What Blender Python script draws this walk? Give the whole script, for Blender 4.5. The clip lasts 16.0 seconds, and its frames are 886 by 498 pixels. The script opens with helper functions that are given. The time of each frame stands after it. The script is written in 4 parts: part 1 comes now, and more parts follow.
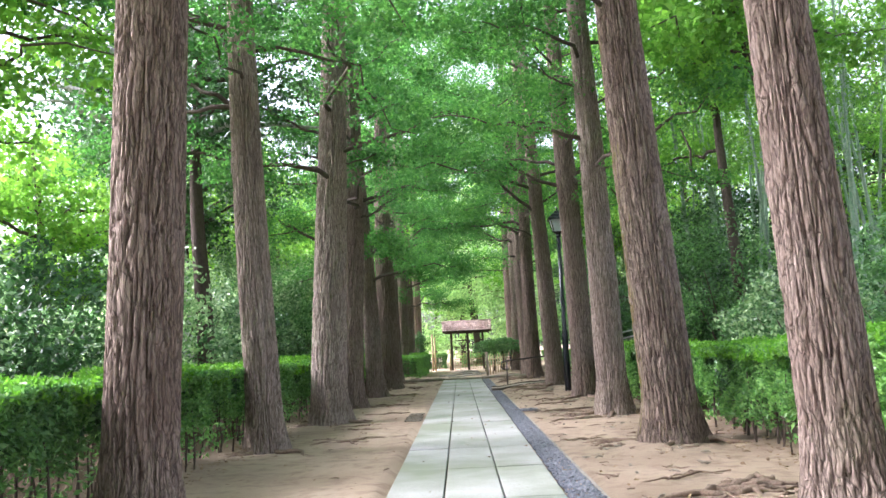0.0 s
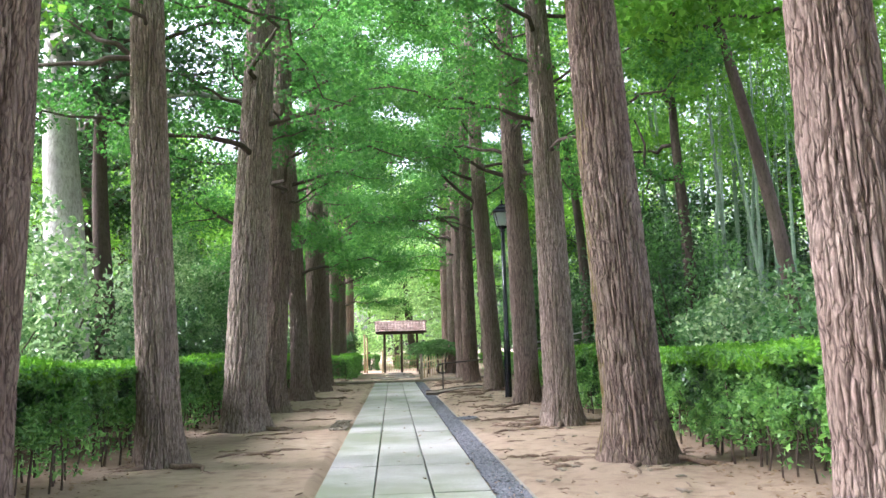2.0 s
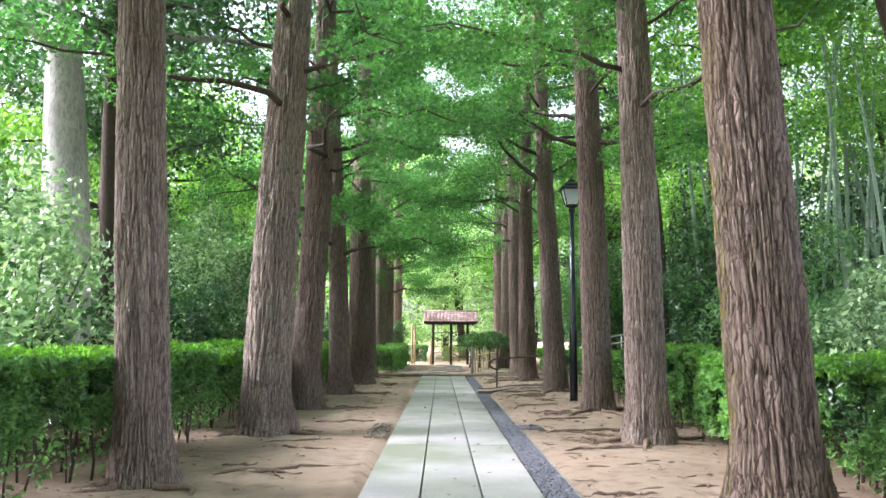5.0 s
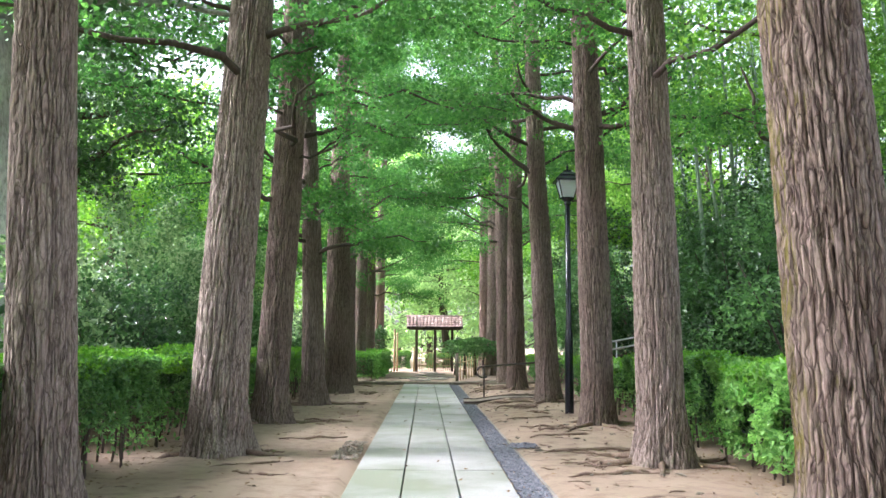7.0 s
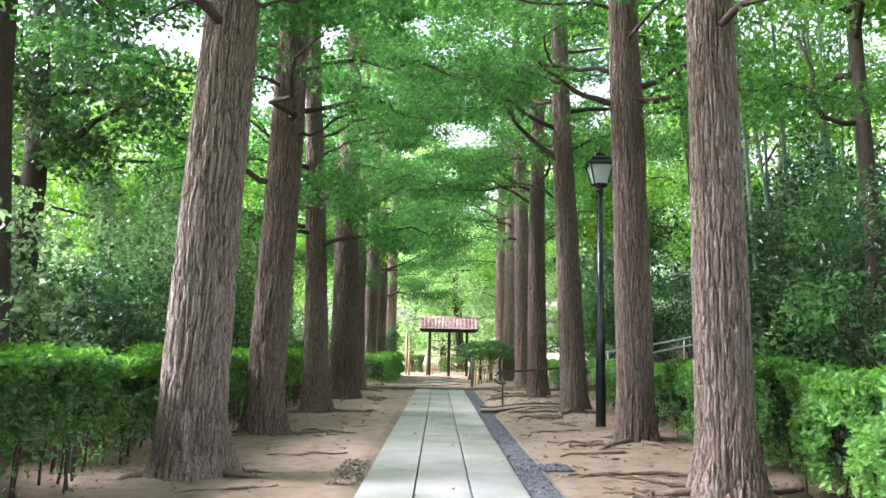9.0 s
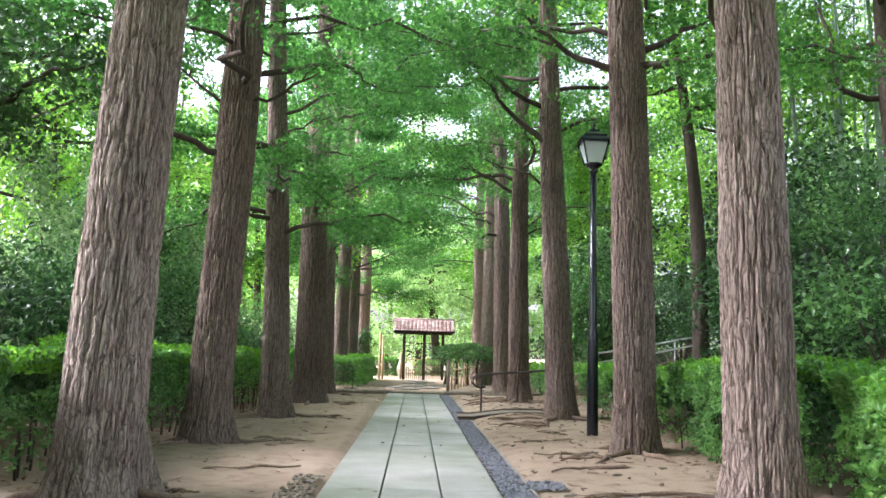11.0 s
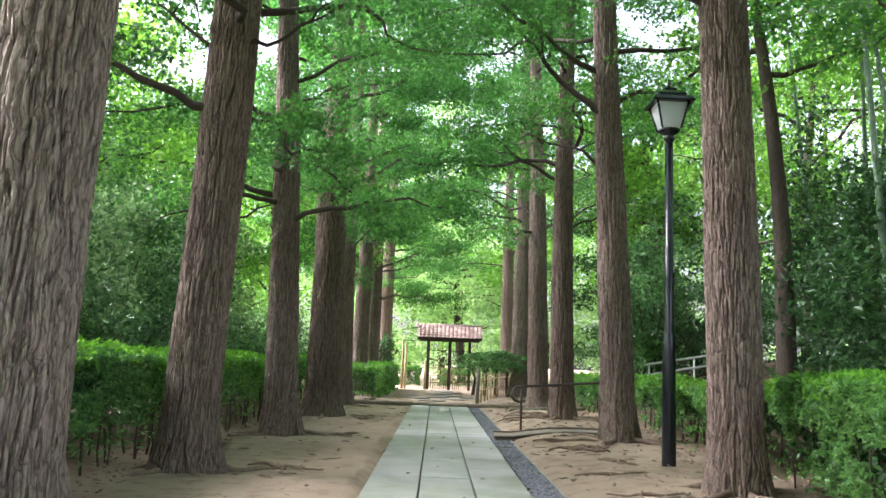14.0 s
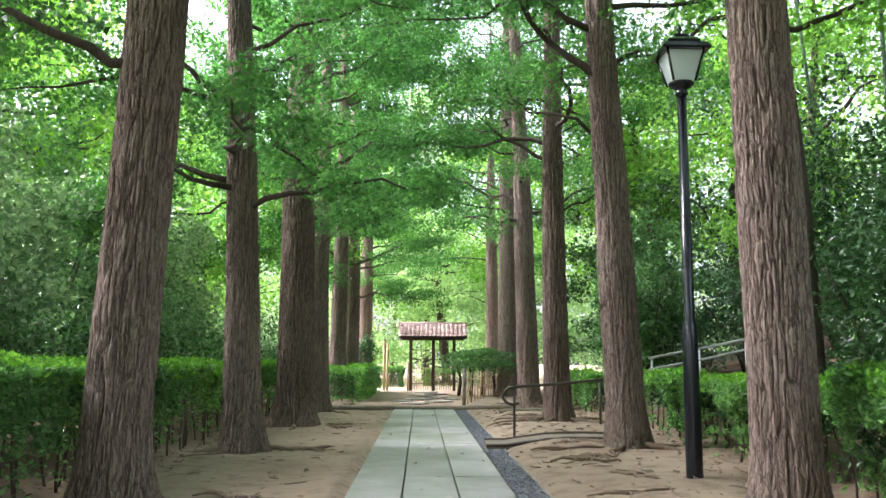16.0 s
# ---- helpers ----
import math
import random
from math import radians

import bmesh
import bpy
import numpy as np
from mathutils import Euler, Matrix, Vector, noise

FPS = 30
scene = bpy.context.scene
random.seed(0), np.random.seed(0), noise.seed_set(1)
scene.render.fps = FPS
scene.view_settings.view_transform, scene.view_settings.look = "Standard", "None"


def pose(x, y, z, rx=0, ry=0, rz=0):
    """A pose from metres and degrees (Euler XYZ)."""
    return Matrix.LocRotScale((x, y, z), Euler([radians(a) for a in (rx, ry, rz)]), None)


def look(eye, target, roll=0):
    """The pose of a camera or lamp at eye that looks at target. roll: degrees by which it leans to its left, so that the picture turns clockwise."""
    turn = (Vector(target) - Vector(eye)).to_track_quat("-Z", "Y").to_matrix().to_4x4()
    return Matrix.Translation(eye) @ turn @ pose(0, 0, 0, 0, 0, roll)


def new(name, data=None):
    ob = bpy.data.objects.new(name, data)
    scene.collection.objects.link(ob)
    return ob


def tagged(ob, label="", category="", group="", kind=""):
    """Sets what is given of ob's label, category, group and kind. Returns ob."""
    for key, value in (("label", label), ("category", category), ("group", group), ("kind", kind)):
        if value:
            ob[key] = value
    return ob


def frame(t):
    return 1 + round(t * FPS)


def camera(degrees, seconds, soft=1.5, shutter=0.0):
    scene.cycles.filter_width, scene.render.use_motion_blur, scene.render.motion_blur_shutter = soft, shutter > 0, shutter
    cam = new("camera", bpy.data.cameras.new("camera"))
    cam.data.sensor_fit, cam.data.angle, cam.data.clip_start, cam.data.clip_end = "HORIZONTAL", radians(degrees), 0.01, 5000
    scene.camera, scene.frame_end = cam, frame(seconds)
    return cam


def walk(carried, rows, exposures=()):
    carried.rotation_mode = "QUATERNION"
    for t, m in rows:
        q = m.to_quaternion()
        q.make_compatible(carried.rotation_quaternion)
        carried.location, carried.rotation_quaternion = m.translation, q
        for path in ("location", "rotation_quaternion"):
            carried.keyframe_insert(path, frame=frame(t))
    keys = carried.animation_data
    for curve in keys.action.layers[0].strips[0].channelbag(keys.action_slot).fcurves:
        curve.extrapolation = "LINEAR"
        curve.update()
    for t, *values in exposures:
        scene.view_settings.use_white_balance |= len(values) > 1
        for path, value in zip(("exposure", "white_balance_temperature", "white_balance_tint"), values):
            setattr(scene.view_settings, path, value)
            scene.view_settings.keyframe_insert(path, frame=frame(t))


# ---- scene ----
cam = camera(55.0, 16.0)
EXPOSURE = 2.58
PATH = [
    (0, (-0.063, 0.035, 1.265), (-0.089, 2.021, 1.499), -2.9),
    (0.5, (-0.052, 0.483, 1.263), (-0.061, 2.47, 1.495), -2.9),
    (1, (-0.03, 0.892, 1.243), (0.002, 2.879, 1.47), -3.3),
    (1.5, (-0.032, 1.285, 1.225), (-0.001, 3.272, 1.453), -1.9),
    (2, (-0.069, 1.685, 1.243), (0.055, 3.667, 1.476), -1.7),
    (2.5, (-0.051, 2.075, 1.26), (0.059, 4.057, 1.504), -1.4),
    (3, (-0.09, 2.499, 1.262), (0.009, 4.484, 1.489), -0.9),
    (3.5, (-0.094, 2.904, 1.241), (0.027, 4.888, 1.464), -0.9),
    (4, (-0.095, 3.343, 1.23), (-0.063, 5.331, 1.443), -0.1),
    (4.2, (-0.096, 3.507, 1.258), (-0.086, 5.496, 1.468), 0.1),
    (6.5, (-0.087, 5.321, 1.304), (-0.08, 7.308, 1.53), 0.5),
    (7, (-0.06, 5.759, 1.286), (-0.02, 7.745, 1.514), 0.4),
    (7.5, (-0.058, 6.183, 1.28), (-0.039, 8.169, 1.51), 0.9),
    (8, (-0.091, 6.613, 1.312), (-0.079, 8.601, 1.53), 0.8),
    (10.3, (-0.025, 8.539, 1.173), (-0.013, 10.521, 1.434), 1.7),
    (10.5, (-0.032, 8.691, 1.161), (0.013, 10.673, 1.419), 1.4),
    (11, (-0.007, 9.095, 1.172), (0.053, 11.079, 1.421), 1.5),
    (11.5, (-0.04, 9.5, 1.178), (0.003, 11.487, 1.404), 1.6),
    (12, (-0.036, 9.904, 1.168), (0.001, 11.89, 1.401), 1.3),
    (12.5, (-0.034, 10.307, 1.166), (-0.054, 12.292, 1.41), 1.5),
    (13, (-0.054, 10.686, 1.177), (-0.054, 12.67, 1.432), 1.2),
    (13.5, (-0.076, 11.08, 1.191), (-0.067, 13.064, 1.45), 1.2),
    (14, (-0.144, 11.464, 1.164), (-0.137, 13.446, 1.431), 2.1),
    (14.5, (-0.153, 11.856, 1.158), (-0.132, 13.84, 1.412), 1.8),
    (15, (-0.158, 12.262, 1.159), (-0.163, 14.25, 1.378), 1.9),
    (15.5, (-0.149, 12.672, 1.187), (-0.113, 14.659, 1.408), 1.1),
    (16, (-0.104, 13.045, 1.194), (-0.052, 15.026, 1.459), 0.2),
]
walk(cam, [(t, look(eye, target, roll)) for t, eye, target, roll in PATH], [(0, EXPOSURE - 0.02, 5850, 21), (4, EXPOSURE + 0.03, 5850, 22), (7.5, EXPOSURE + 0.1, 5850, 22), (11.5, EXPOSURE + 0.13, 5850, 23), (14, EXPOSURE + 0.03, 5950, 19), (16, EXPOSURE + 0.08, 5950, 20)])

# ---- world and light ----
SUN_UP, SUN_FROM = 40.0, (-0.97, 0.10)
world = bpy.data.worlds.new("world")
scene.world = world
world.use_nodes = True
wn, wl = world.node_tree.nodes, world.node_tree.links
sky = wn.new("ShaderNodeTexSky")
sky.sky_type, sky.sun_disc = "NISHITA", False
sky.sun_elevation = radians(SUN_UP)
sky.sun_rotation = math.atan2(SUN_FROM[0], SUN_FROM[1])
sky.air_density, sky.dust_density, sky.ozone_density = 1.0, 6.0, 0.6
cloud = wn.new("ShaderNodeHueSaturation")
cloud.inputs["Saturation"].default_value = 0.4
wl.new(sky.outputs[0], cloud.inputs["Color"])
wl.new(cloud.outputs[0], wn["Background"].inputs[0])
wn["Background"].inputs[1].default_value = 0.15
sun_data = bpy.data.lights.new("sun", "SUN")
sun_data.energy, sun_data.angle, sun_data.color = 2.4, radians(26), (1.0, 0.985, 0.96)
sun = new("sun", sun_data)
rise = math.tan(radians(SUN_UP)) * math.hypot(*SUN_FROM)
sun.matrix_world = look((SUN_FROM[0] * 30, SUN_FROM[1] * 30, rise * 30), (0, 0, 0))

# ---- materials ----


def material(name, rough=0.8, spec=0.3):
    m = bpy.data.materials.new(name)
    m.use_nodes = True
    n, l = m.node_tree.nodes, m.node_tree.links
    b = n["Principled BSDF"]
    b.inputs["Roughness"].default_value = rough
    b.inputs["Specular IOR Level"].default_value = spec
    return m, n, l, b


def noise_node(n, l, scale, detail=4.0, stretch=(1, 1, 1), rough=0.6):
    co = n.new("ShaderNodeNewGeometry")
    mp = n.new("ShaderNodeMapping")
    mp.inputs["Scale"].default_value = stretch
    t = n.new("ShaderNodeTexNoise")
    t.inputs["Scale"].default_value, t.inputs["Detail"].default_value, t.inputs["Roughness"].default_value = scale, detail, rough
    l.new(co.outputs["Position"], mp.inputs[0])
    l.new(mp.outputs[0], t.inputs[0])
    return t.outputs["Fac"]


def ramp(n, l, fac, stops):
    r = n.new("ShaderNodeValToRGB")
    while len(r.color_ramp.elements) < len(stops):
        r.color_ramp.elements.new(0.5)
    for e, (p, c) in zip(r.color_ramp.elements, stops):
        e.position, e.color = p, (*c, 1)
    l.new(fac, r.inputs[0])
    return r.outputs[0]


def mixed(n, l, fac, a, b, how="MIX"):
    x = n.new("ShaderNodeMix")
    x.data_type, x.blend_type = "RGBA", how
    for s, v in ((0, fac), (6, a), (7, b)):
        if hasattr(v, "links"):
            l.new(v, x.inputs[s])
        else:
            x.inputs[s].default_value = v if s == 0 else (*v, 1)
    return x.outputs[2]


def bump(n, l, b, fac, strength, distance):
    u = n.new("ShaderNodeBump")
    u.inputs["Strength"].default_value, u.inputs["Distance"].default_value = strength, distance
    l.new(fac, u.inputs["Height"])
    l.new(u.outputs[0], b.inputs["Normal"])


def two_scale(name, c1, c2, c3, scale, fine, rough=0.85, relief=0.4, depth=0.01, stretch=(1, 1, 1), spec=0.25, metal=0.0, vary=0.0):
    """A surface with broad stains (c1 to c2), fine grain (towards c3) and relief."""
    m, n, l, b = material(name, rough, spec)
    big = noise_node(n, l, scale, 4, stretch)
    small = noise_node(n, l, fine, 6, stretch, 0.7)
    col = ramp(n, l, big, [(0.36, c1), (0.66, c2)])
    grain = ramp(n, l, small, [(0.42, (0, 0, 0)), (0.72, (1, 1, 1))])
    col = mixed(n, l, grain, col, c3)
    if vary:
        info = n.new("ShaderNodeObjectInfo")
        col = mixed(n, l, 1.0, col, ramp(n, l, info.outputs["Random"], [(0, (1 - vary,) * 3), (1, (1 + vary,) * 3)]), "MULTIPLY")
    l.new(col, b.inputs["Base Color"])
    b.inputs["Metallic"].default_value = metal
    bump(n, l, b, small, relief, depth)
    return m


def leaf_material(name, dark, light, back=0.45, rough=0.45, spec=0.35):
    m, n, l, b = material(name, rough, spec)
    geo = n.new("ShaderNodeNewGeometry")
    info = n.new("ShaderNodeObjectInfo")
    col = ramp(n, l, geo.outputs["Random Per Island"], [(0.0, dark), (0.55, tuple((p + q) / 2 for p, q in zip(dark, light))), (1.0, light)])
    patch = noise_node(n, l, 0.7, 3)
    col = mixed(n, l, 1.0, col, ramp(n, l, patch, [(0.3, (0.7, 0.72, 0.75)), (0.7, (1.25, 1.2, 1.05))]), "MULTIPLY")
    col = mixed(n, l, 1.0, col, ramp(n, l, info.outputs["Random"], [(0, (0.86, 0.9, 0.95)), (1, (1.12, 1.08, 1.0))]), "MULTIPLY")
    l.new(col, b.inputs["Base Color"])
    t = n.new("ShaderNodeBsdfTranslucent")
    l.new(mixed(n, l, 1.0, col, (1.15, 1.3, 0.85), "MULTIPLY"), t.inputs[0])
    mx = n.new("ShaderNodeMixShader")
    mx.inputs[0].default_value = back
    l.new(b.outputs[0], mx.inputs[1])
    l.new(t.outputs[0], mx.inputs[2])
    l.new(mx.outputs[0], n["Material Output"].inputs["Surface"])
    return m


def bark_material(name, low, high, crack_and_shade, moss=False):
    """Furrowed bark: wavy upright plates, paler on their ridges and dark in the furrows."""
    m, n, l, b = material(name, 0.93, 0.12)
    big = noise_node(n, l, 0.9, 4)
    fine = noise_node(n, l, 60, 5, (1, 1, 0.45), 0.7)
    geo = n.new("ShaderNodeNewGeometry")
    sway = n.new("ShaderNodeTexNoise")
    sway.inputs["Scale"].default_value, sway.inputs["Detail"].default_value = 5.0, 2.0
    l.new(geo.outputs["Position"], sway.inputs[0])
    shift = n.new("ShaderNodeVectorMath")
    shift.operation = "MULTIPLY_ADD"
    shift.inputs[1].default_value = (0.10, 0.10, 0.06)
    l.new(sway.outputs["Color"], shift.inputs[0])
    l.new(geo.outputs["Position"], shift.inputs[2])
    mp = n.new("ShaderNodeMapping")
    mp.inputs["Scale"].default_value = (1, 1, 0.12)
    l.new(shift.outputs[0], mp.inputs[0])
    plate = n.new("ShaderNodeTexVoronoi")
    plate.feature = "DISTANCE_TO_EDGE"
    plate.inputs["Scale"].default_value = 24.0
    l.new(mp.outputs[0], plate.inputs[0])
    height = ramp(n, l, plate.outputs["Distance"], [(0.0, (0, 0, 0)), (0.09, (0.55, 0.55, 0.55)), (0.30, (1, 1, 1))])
    # Pointiness darkens hollows: brown furrow colour plus crease shade put into colour.
    furrow_shade = ramp(n, l, geo.outputs["Pointiness"], [(0.41, (0, 0, 0)), (0.495, (0.8, 0.8, 0.8)), (0.56, (1, 1, 1))])
    col = ramp(n, l, big, [(0.34, low), (0.66, high)])
    col = mixed(n, l, ramp(n, l, fine, [(0.42, (0, 0, 0)), (0.75, (0.75, 0.75, 0.75))]), col, tuple(c * 0.62 for c in low))
    streak = noise_node(n, l, 70, 3, (1, 1, 0.09), 0.65)
    col = mixed(n, l, ramp(n, l, streak, [(0.46, (0, 0, 0)), (0.62, (0.8, 0.8, 0.8))]), col, tuple(c * 0.55 for c in low))
    col = mixed(n, l, ramp(n, l, height, [(0.0, (0.45, 0.45, 0.45)), (0.6, (1, 1, 1))]), crack_and_shade, col)
    col = mixed(n, l, furrow_shade, crack_and_shade, col)
    green = ramp(n, l, noise_node(n, l, 1.3, 5, (1, 1, 0.35)), [(0.6, (0, 0, 0)), (0.75, (0.4, 0.4, 0.4))])
    col = mixed(n, l, green, col, (0.16, 0.165, 0.085))
    if moss:
        sep = n.new("ShaderNodeSeparateXYZ")
        l.new(geo.outputs["Normal"], sep.inputs[0])
        side = n.new("ShaderNodeMapRange")
        side.inputs[1].default_value, side.inputs[2].default_value = -0.86, -1.0
        l.new(sep.outputs[0], side.inputs[0])
        tuft = ramp(n, l, noise_node(n, l, 3.0, 5, (1, 1, 0.5)), [(0.4, (0, 0, 0)), (0.6, (1, 1, 1))])
        cover = n.new("ShaderNodeMath")
        cover.operation = "MULTIPLY"
        l.new(side.outputs[0], cover.inputs[0])
        l.new(tuft, cover.inputs[1])
        col = mixed(n, l, cover.outputs[0], col, (0.15, 0.13, 0.035))
    info = n.new("ShaderNodeObjectInfo")
    col = mixed(n, l, 1.0, col, ramp(n, l, info.outputs["Random"], [(0, (0.88, 0.86, 0.84)), (1, (1.12, 1.12, 1.12))]), "MULTIPLY")
    l.new(col, b.inputs["Base Color"])
    add = n.new("ShaderNodeMath")
    add.operation = "MULTIPLY_ADD"
    add.inputs[1].default_value = 0.45
    both = n.new("ShaderNodeMath")
    both.operation = "SUBTRACT"
    l.new(fine, both.inputs[0])
    l.new(streak, both.inputs[1])
    l.new(both.outputs[0], add.inputs[0])
    l.new(height, add.inputs[2])
    bump(n, l, b, add.outputs[0], 1.0, 0.014)
    return m


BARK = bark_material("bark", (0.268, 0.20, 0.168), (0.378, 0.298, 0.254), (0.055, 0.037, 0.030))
# Truly silvery on two trunks; on a third it paints side light.
BARK_SILVERY_AND_LIT = bark_material("silvery_and_lit_bark", (0.345, 0.272, 0.232), (0.50, 0.41, 0.36), (0.075, 0.053, 0.043))
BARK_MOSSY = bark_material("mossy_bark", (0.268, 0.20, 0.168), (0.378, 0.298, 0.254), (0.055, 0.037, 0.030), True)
BARK_PALE = two_scale("pale_bark", (0.34, 0.33, 0.31), (0.62, 0.60, 0.58), (0.19, 0.175, 0.16), 1.1, 26, 0.92, 0.7, 0.01, (1, 1, 0.4), 0.15)
BARK_DARK = two_scale("dark_bark", (0.07, 0.055, 0.045), (0.13, 0.10, 0.085), (0.05, 0.04, 0.03), 1.5, 34, 0.92, 0.7, 0.01, (1, 1, 0.3), 0.15)
ROOT = two_scale("root_bark", (0.19, 0.13, 0.095), (0.30, 0.22, 0.165), (0.10, 0.07, 0.05), 3, 50, 0.95, 0.7, 0.008)
CUTWOOD = two_scale("weathered_log", (0.20, 0.17, 0.13), (0.31, 0.27, 0.21), (0.10, 0.085, 0.07), 2, 45, 0.9, 0.6, 0.006, (0.2, 1, 1))
SLAB = two_scale("mossy_concrete", (0.205, 0.232, 0.155), (0.455, 0.435, 0.435), (0.21, 0.22, 0.19), 0.6, 60, 0.75, 0.25, 0.003, vary=0.07, spec=0.4)
GRAVEL = two_scale("grey_gravel", (0.12, 0.125, 0.145), (0.30, 0.31, 0.34), (0.08, 0.08, 0.095), 30, 90, 0.7, 0.3, 0.002)
EDGING = two_scale("edging_stone", (0.22, 0.20, 0.17), (0.34, 0.31, 0.27), (0.16, 0.14, 0.12), 2, 50, 0.9)
IRON = two_scale("black_painted_steel", (0.005, 0.006, 0.011), (0.009, 0.010, 0.017), (0.013, 0.013, 0.02), 3, 60, 0.18, 0.1, 0.001, spec=0.6)
RUST_IRON = two_scale("dark_bronze_steel", (0.03, 0.022, 0.018), (0.06, 0.045, 0.036), (0.09, 0.06, 0.045), 4, 60, 0.5, 0.2, 0.001, spec=0.5)
STEEL = two_scale("galvanised_steel", (0.42, 0.43, 0.44), (0.56, 0.57, 0.58), (0.36, 0.36, 0.37), 3, 60, 0.38, 0.1, 0.001, metal=0.7)
BAMBOO = two_scale("aged_bamboo", (0.33, 0.23, 0.12), (0.48, 0.36, 0.2), (0.2, 0.13, 0.07), 2, 40, 0.6, 0.3, 0.002, (1, 1, 0.2), vary=0.2)
WOOD = two_scale("dark_timber", (0.055, 0.04, 0.03), (0.10, 0.075, 0.055), (0.04, 0.03, 0.022), 2, 40, 0.75, 0.4, 0.003, (1, 1, 0.15))
TILE = two_scale("roof_tile", (0.22, 0.14, 0.12), (0.38, 0.28, 0.25), (0.14, 0.095, 0.085), 2, 40, 0.8, 0.3, 0.003, vary=0.25)
CANE = two_scale("living_bamboo", (0.09, 0.18, 0.10), (0.19, 0.29, 0.18), (0.28, 0.33, 0.26), 1.2, 20, 0.4, 0.1, 0.001, vary=0.25, spec=0.4)
LITTER = two_scale("dead_leaf", (0.16, 0.10, 0.055), (0.34, 0.24, 0.14), (0.10, 0.065, 0.04), 4, 40, 0.9)
GINKGO = leaf_material("ginkgo_leaf", (0.044, 0.145, 0.042), (0.11, 0.257, 0.069), 0.58)
MAPLE = leaf_material("fresh_leaf", (0.11, 0.26, 0.04), (0.26, 0.47, 0.085), 0.6)
FRESH = leaf_material("new_hedge_leaf", (0.09, 0.25, 0.02), (0.22, 0.46, 0.06), 0.5, 0.35, 0.4)
# Paled leaf colour puts distance haze and glare into the far foliage.
HAZE_LEAF = leaf_material("haze_pale_leaf", (0.25, 0.39, 0.19), (0.47, 0.61, 0.38), 0.6)
# Also colours the dark cores that stand in for shade inside foliage.
EVERGREEN_AND_SHADE = leaf_material("evergreen_and_shade_leaf", (0.019, 0.064, 0.021), (0.085, 0.19, 0.07), 0.3, 0.3, 0.5)
# Pale leaf tones paint sky glints; dark ones paint gaps between leaves.
SHRUB = leaf_material("shrub_glint_leaf", (0.075, 0.175, 0.075), (0.40, 0.54, 0.35), 0.4, 0.24, 0.8)
HEDGE = leaf_material("hedge_leaf", (0.068, 0.185, 0.056), (0.24, 0.46, 0.15), 0.4, 0.3, 0.5)
UNDERSTOREY = leaf_material("understorey_leaf", (0.05, 0.145, 0.05), (0.17, 0.33, 0.13), 0.42, 0.28, 0.6)
HEDGE_YOUNG = leaf_material("young_hedge_leaf", (0.11, 0.28, 0.07), (0.32, 0.58, 0.19), 0.45, 0.3, 0.5)
BAMBOO_LEAF = leaf_material("bamboo_leaf", (0.08, 0.20, 0.04), (0.20, 0.37, 0.08), 0.58)


def ground_material():
    m, n, l, b = material("bare_earth", 0.95, 0.15)
    big = noise_node(n, l, 0.5, 5)
    mid = noise_node(n, l, 4.0, 5)
    fine = noise_node(n, l, 70, 5, rough=0.75)
    col = ramp(n, l, big, [(0.34, (0.285, 0.212, 0.152)), (0.66, (0.40, 0.312, 0.232))])
    col = mixed(n, l, ramp(n, l, mid, [(0.46, (0, 0, 0)), (0.70, (0.9, 0.9, 0.9))]), col, (0.20, 0.142, 0.10))
    col = mixed(n, l, ramp(n, l, fine, [(0.5, (0, 0, 0)), (0.8, (0.55, 0.55, 0.55))]), col, (0.16, 0.11, 0.07))
    co = n.new("ShaderNodeTexCoord")
    sep = n.new("ShaderNodeSeparateXYZ")
    l.new(co.outputs["Object"], sep.inputs[0])
    ab = n.new("ShaderNodeMath")
    ab.operation = "ABSOLUTE"
    l.new(sep.outputs[0], ab.inputs[0])
    mr = n.new("ShaderNodeMapRange")
    mr.inputs[1].default_value, mr.inputs[2].default_value = 3.2, 4.3
    l.new(ab.outputs[0], mr.inputs[0])
    past = n.new("ShaderNodeMapRange")
    past.inputs[1].default_value, past.inputs[2].default_value = 46, 42
    l.new(sep.outputs[1], past.inputs[0])
    both = n.new("ShaderNodeMath")
    both.operation = "MULTIPLY"
    l.new(mr.outputs[0], both.inputs[0])
    l.new(past.outputs[0], both.inputs[1])
    litter = ramp(n, l, fine, [(0.35, (0.055, 0.042, 0.028)), (0.55, (0.13, 0.09, 0.055)), (0.75, (0.22, 0.16, 0.09))])
    col = mixed(n, l, both.outputs[0], col, litter)
    l.new(col, b.inputs["Base Color"])
    bump(n, l, b, fine, 0.8, 0.014)
    return m


EARTH = ground_material()
m, n, l, b = material("frosted_glass", 0.35, 0.5)
b.inputs["Base Color"].default_value = (0.80, 0.86, 0.86, 1)
t = n.new("ShaderNodeBsdfTranslucent")
t.inputs[0].default_value = (0.85, 0.9, 0.9, 1)
mx = n.new("ShaderNodeMixShader")
l.new(b.outputs[0], mx.inputs[1])
l.new(t.outputs[0], mx.inputs[2])
l.new(mx.outputs[0], n["Material Output"].inputs["Surface"])
FROSTED = m

# ---- building tools ----
rng = np.random.default_rng(7)


def lattice(ix, iy, iz):
    h = (ix * 374761393 + iy * 668265263 + iz * 1274126177) & 0x7FFFFFFF
    h = ((h ^ (h >> 13)) * 1103515245) & 0x7FFFFFFF
    return ((h ^ (h >> 16)) & 0xFFFF) / 65535.0


